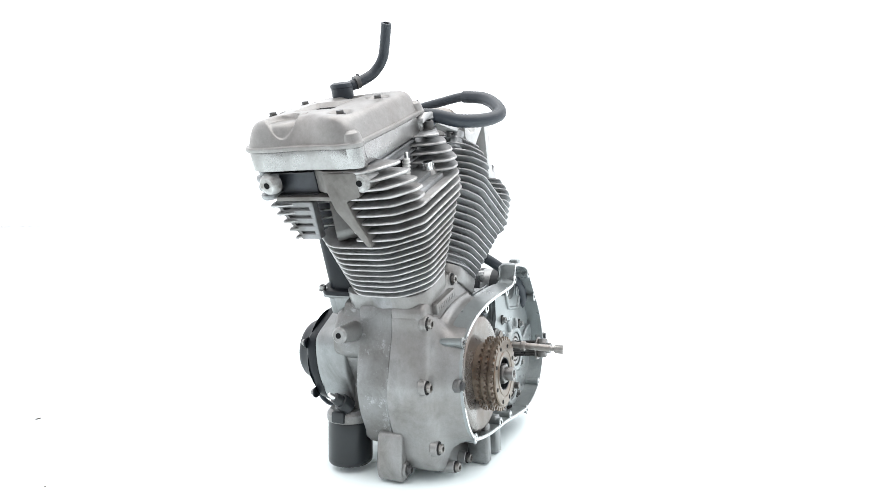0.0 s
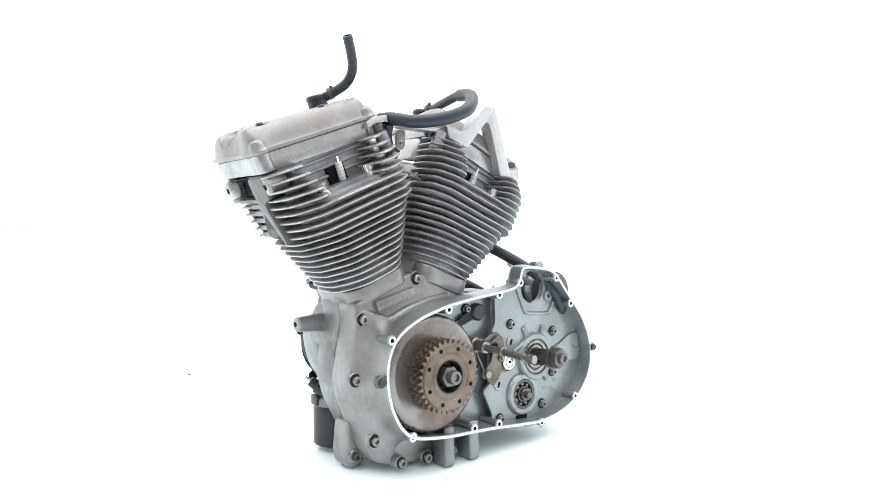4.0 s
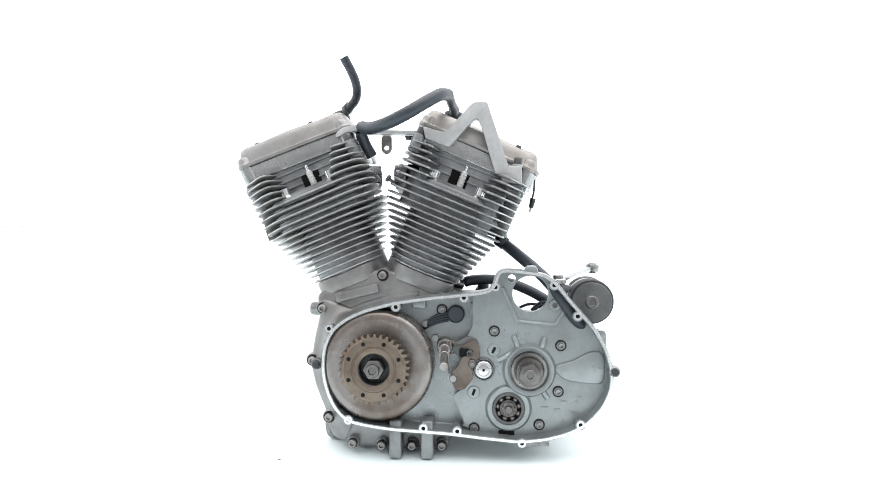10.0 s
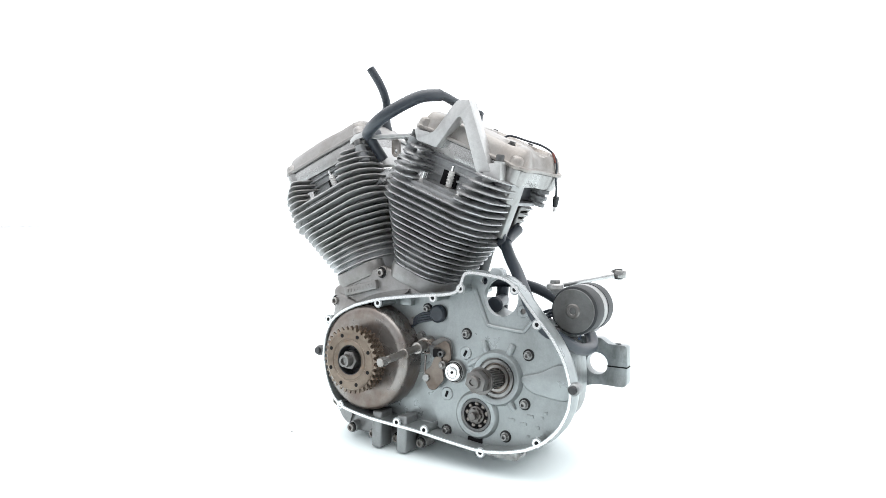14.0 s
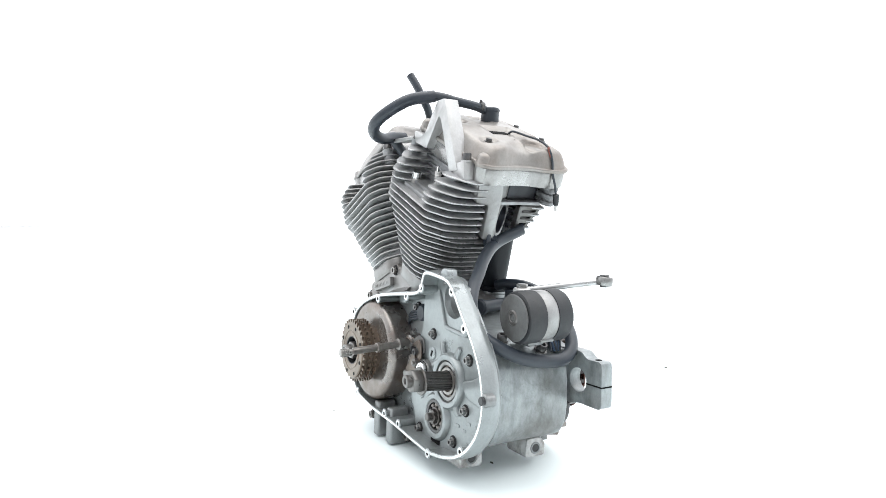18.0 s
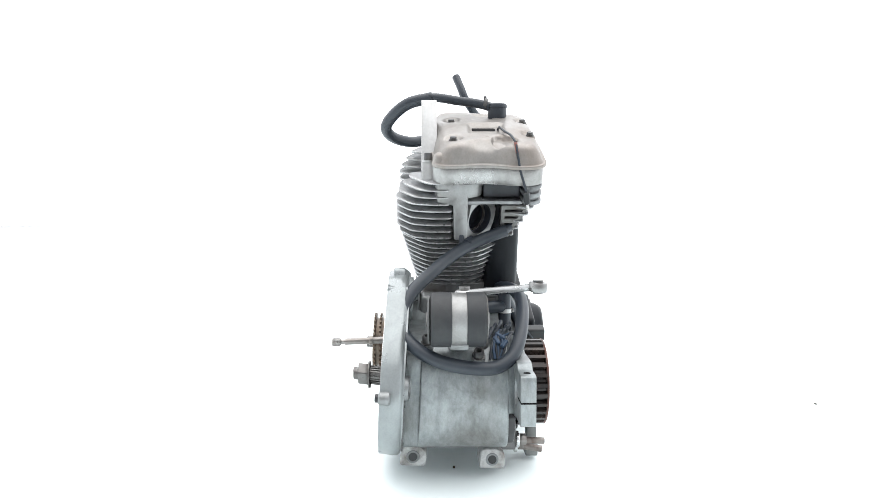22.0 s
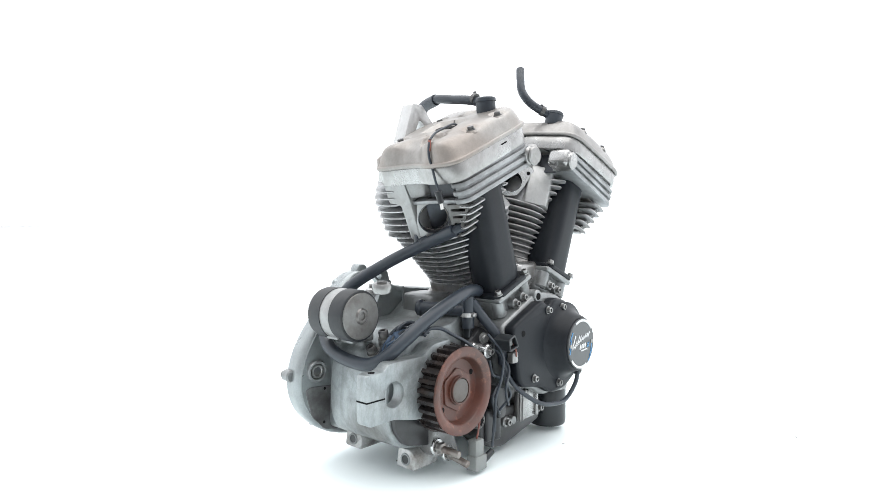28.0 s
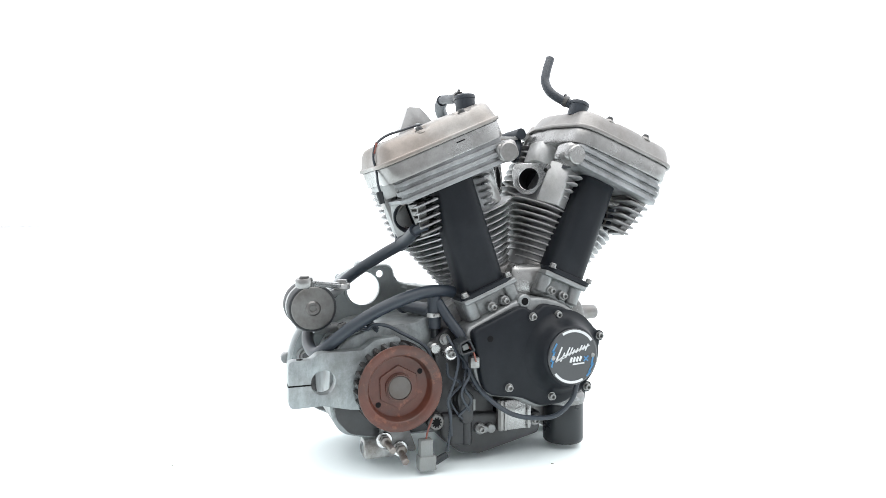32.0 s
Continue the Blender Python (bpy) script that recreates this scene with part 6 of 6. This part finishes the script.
def right_side_wiring():
    ob = part("wiring_loom", tube([(0.055, 0.096, 0.265), (0.0415, 0.108, 0.2390), (0.0255, 0.122, 0.2115), (0.020, 0.130, 0.185), (0.0182, 0.132, 0.1644)], 0.0082, 14, 8), RUBBER, engine, "tangle of black engine leads and plugs")
    lead = [(0.019, 0.131, 0.175), (0.012, 0.134, 0.150), (-0.0072, 0.142, 0.1209), (-0.045, 0.160, 0.0923), (-0.095, 0.164, 0.082), (-0.125, 0.165, 0.086), (-0.148, 0.168, 0.108), (-0.156, 0.170, 0.135)]
    part("timer_lead", tube(lead, 0.0038, 10, 8), RUBBER, ob)
    part("plug_lead", tube([(0.0522, 0.130, 0.1741), (0.0506, 0.135, 0.1535), (0.0315, 0.136, 0.1410), (0.0522, 0.137, 0.1185), (0.0482, 0.137, 0.0945), (0.0495, 0.137, 0.0711), (0.0537, 0.137, 0.0393)], 0.0022, 8, 8), RUBBER, ob)
    part("side_lead", tube([(0.0500, 0.134, 0.120), (0.044, 0.135, 0.106), (0.034, 0.134, 0.092), (0.026, 0.131, 0.084)], 0.0018, 8, 6), RUBBER, ob)
    for i, pts in enumerate(([(0.050, 0.125, 0.215), (0.040, 0.146, 0.185), (0.047, 0.150, 0.150), (0.056, 0.146, 0.120), (0.050, 0.140, 0.092), (0.048, 0.138, 0.062)],
                             [(0.034, 0.128, 0.190), (0.020, 0.144, 0.160), (0.036, 0.150, 0.130), (0.020, 0.144, 0.100)],
                             [(0.012, 0.120, 0.180), (0.030, 0.146, 0.140), (0.018, 0.146, 0.115), (0.034, 0.136, 0.092)])):
        part("lead", tube(pts, 0.0022, 8, 6), RUBBER, ob)
    part("red_lead", tube([(0.028, 0.150, 0.205), (0.018, 0.155, 0.192), (0.014, 0.155, 0.178)], 0.0012, 8, 6), WIRE_RED, ob)
    m = Matrix.Translation((0.0316, 0.148, 0.2015)) @ Matrix.Rotation(radians(20), 4, "Y")
    plug = part("loom_plug", prism(rounded([(-0.012, -0.011), (0.012, -0.009), (0.010, 0.011), (-0.009, 0.012)], 0.004), -0.016, 0.014, "y", holes=(rounded([(-0.009, -0.008), (0.009, -0.006), (0.007, 0.008), (-0.006, 0.009)], 0.003),), bevel=0.0008, segments=1, m=m), BLACK_PART, ob)
    part("plug_core", box((0.010, 0.016, 0.009), m=m, bevel=0.001), PLASTIC_GREY, ob)
    part("clip_bracket", box((0.015, 0.012, 0.017), (0.0146, 0.148, 0.1758), bevel=0.002), ZINC, ob)
    bolt(HEX_ZINC, (0.050, 0.116, 0.208), (0.1, 1, 0), ob)
    part("bright_boss", rod((0.0414, 0.098, 0.1870), (0.0414, 0.122, 0.1860), 0.0120, 24, 0.0115, 0.002), MACHINED, ob)
    bolt(SOCKET, (0.0414, 0.122, 0.1860), (0, 1, 0), ob)
    part("bright_bush", rod((0.064, 0.096, 0.193), (0.064, 0.112, 0.193), 0.0105, 24, 0.009, 0.002), COVER_LOW, ob)
    # block and hub low beside the pulley
    relay = part("relay_box", prism(rounded([(0.0332, 0.1248), (0.0247, 0.1282), (0.0127, 0.1253), (0.0057, 0.1169), (0.0073, 0.0760), (0.0246, 0.0740), (0.0348, 0.1116)], 0.005), 0.100, 0.130, "y", bevel=0.003, segments=3), OIL_BLACK, ob, "oily black relay box")
    part("relay_neck", rod((0.0125, 0.112, 0.080), (0.0123, 0.112, 0.036), 0.0095, 22, 0.0090, 0.003), OIL_BLACK, relay)
    part("relay_base", box((0.026, 0.024, 0.052), (0.0290, 0.106, 0.0630), bevel=0.005, segments=3), OIL_BLACK, relay)
    part("relay_clip", box((0.004, 0.003, 0.018), (0.0060, 0.1295, 0.104), bevel=0.001), PLASTIC_GREY, relay)
    for x, r in ((-0.0175, 0.0055), (-0.0285, 0.0072)):
        part("stud_end", rod((x, 0.100, 0.0592), (x, 0.121, 0.0592), r, 18, bevel=0.001), ALLOY, relay)
    part("hub", lathe([(0.0, 0.10), (0.0130, 0.10), (0.0130, 0.128), (0.0110, 0.130), (0.0060, 0.130), (0.0, 0.126)], axes((0, 1, 0), (0.0665, -0.006, 0.0803)), 26), STEEL_DARK, ob)
    part("hub_spline", prism(toothed(10, 0.0060, 0.0085, 0.5, 0.3), 0.121, 0.1245, "z", m=axes((0, 1, 0), (0.0665, 0, 0.0803))), HOLE, ob)
    # hanging connector
    part("connector", box((0.027, 0.020, 0.023), (0.0865, 0.132, 0.0240), bevel=0.002), PLASTIC_GREY, ob, "grey plastic connector hanging low")
    part("connector_cap", box((0.020, 0.016, 0.026), (0.0878, 0.132, 0.0470), bevel=0.002), PLASTIC_GREY, ob)
    part("connector_lead", tube([(0.087, 0.132, 0.058), (0.085, 0.134, 0.072), (0.076, 0.130, 0.090)], 0.0015, 8, 6), WIRE_RED, ob)
    part("side_plug", rod((0.0750, 0.136, 0.0235), (0.0545, 0.138, 0.0340), 0.0058, 14, 0.005, 0.001), BLACK_PART, ob)
    # two studs with nuts on the lower bracket
    br = part("stud_bracket", prism(rounded([(0.090, 0.030), (0.150, 0.040), (0.150, 0.085), (0.110, 0.085)], 0.008), 0.070, 0.100, "y", bevel=0.004), ALLOY_DIRTY, engine, "oily stud bracket below the pulley")
    for x, z, tx, tz in ((0.1450, 0.0560, 0.1425, 0.0520), (0.1200, 0.0395, 0.1230, 0.0325)):
        part("stud", rod((x, 0.095, z), (tx, 0.1445, tz), 0.0052, 16, bevel=0.001), STUD_RUST, br, "rusty stud")
        part("stud_washer", rod((x, 0.100, z), (x, 0.105, z), 0.0125, 24, bevel=0.001), MACHINED, br)
        part("stud_nut", prism(circle(0, 0, 0.0088, 6), 0, 0.010, "z", bevel=0.001, m=axes((0, 1, 0), (x, 0.106, z))), STEEL, br)
    # thin tube over the pulley and the blue leads behind the isolator
    part("thin_pipe", tube([(0.170, 0.100, 0.228), (0.160, 0.103, 0.235), (0.142, 0.108, 0.2335), (0.1222, 0.112, 0.2232), (0.0855, 0.120, 0.2011), (0.0731, 0.120, 0.179)], 0.0028, 10, 8), RUBBER, ob)
    for i, (y, z) in enumerate(((0.052, 0.236), (0.060, 0.240), (0.068, 0.233), (0.046, 0.230), (0.074, 0.238))):
        part("lead", tube([(0.196 - 0.004 * i, y, 0.222), (0.184, y + 0.010, z), (0.166, y + 0.014, z + 0.002), (0.150, y + 0.016, z - 0.012)], 0.0026, 8, 6), RUBBER, ob)
    for i in range(7):
        a = i * 0.9
        y = 0.058 + 0.0032 * i
        part("blue_lead", tube([(0.166, y + 0.018, 0.226), (0.182, y + 0.010, 0.229 + 0.003 * math.sin(a)), (0.197, y + 0.004 * math.cos(a), 0.2225 + 0.003 * math.sin(a * 2)), (0.210, y - 0.002, 0.212), (0.217, y - 0.004 + 0.004 * math.sin(a), 0.196)], 0.0021, 8, 6), WIRE_BLUE if i % 2 else RUBBER, ob)
    for dx, dy, turn in ((0.0, 0.0, 20), (0.006, 0.010, -35), (-0.008, 0.006, 60)):
        part("lead_tie", box((0.016, 0.006, 0.005), m=Matrix.Translation((0.205 + dx, 0.064 + dy, 0.2205 - dx * 0.6)) @ Matrix.Rotation(radians(turn), 4, "Z") @ Matrix.Rotation(radians(25), 4, "Y"), bevel=0.001, segments=1), WIRE_BLUE, ob)


right_side_wiring()


def lean_primary():
    """The drive side leans a little against the rest: its top and rear stand further in."""
    roots = [bpy.data.objects[n] for n in ("left_crankcase", "alternator_rotor", "compensating_sprocket", "shift_shaft", "main_bearing_boss", "ball_bearing_boss", "plug_nut", "stator_grommet", "gearbox_case")]
    done = set()

    def moved(v):
        w = max(0.0, min(1.0, (-v.y - 0.010) / 0.050))
        out = max(0.0, -0.080 - v.y)
        if straight:
            return Vector((v.x + 0.02 * out, v.y + w * (-0.0062 + 0.012 * v.x + 0.050 * v.z) * 0.8, v.z + 0.012 * out))
        if stub:
            return Vector((v.x - 0.040 * out, v.y + w * 0.0025 - 0.050 * out, v.z + 0.110 * out))
        return Vector((v.x + 0.012 * out, v.y + w * (-0.0062 + 0.012 * v.x + 0.050 * v.z), v.z + 0.050 * out))
    for ob in {o for r in roots for o in (r, *r.children_recursive)}:
        straight = ob.name.split(".")[0] in ("shift_shaft", "splined_tip", "spline")
        stub = ob.name.split(".")[0] in ("clutch_shaft", "washer", "hex_nut", "shaft_end")
        if ob.matrix_basis != Matrix.Identity(4):
            ob.matrix_basis.translation = moved(ob.matrix_basis.translation)
        elif ob.data not in done:
            done.add(ob.data)
            for v in ob.data.vertices:
                v.co = moved(v.co)


lean_primary()


# ---- specks of dirt on the turning sheet ----
specks = new("dirt_specks")
tagged(specks, "tiny dark dirt chips on the white sheet", "dirt", kind="stuff")


for i, (x, y, r) in enumerate(((-0.209, 0.783, 0.0045), (-0.421, 0.459, 0.0022), (-0.1145, 0.1645, 0.0020), (-0.267, -0.116, 0.0022), (0.453, -0.038, 0.0020), (-0.079, 0.029, 0.003), (0.130, 0.005, 0.003))):
    b = bmesh.new()
    bmesh.ops.create_icosphere(b, subdivisions=1, radius=r)
    for v in b.verts:
        v.co = Vector((v.co.x * 1.5, v.co.y * 0.7, v.co.z * 0.35)) * random.uniform(0.7, 1.2)
    bmesh.ops.transform(b, matrix=pose(x, y, 0.006 + r * 0.25, 0, 0, 60 * i), verts=b.verts)
    part("dirt_chip", b, DIRT, specks)


def motions():
    rows = [(float(t), pose(0, 0, 0, 0, 0, 67.098 - 7.0688 * t)) for t in range(0, 33)]
    walk(engine, rows)
    walk(specks, rows)


motions()
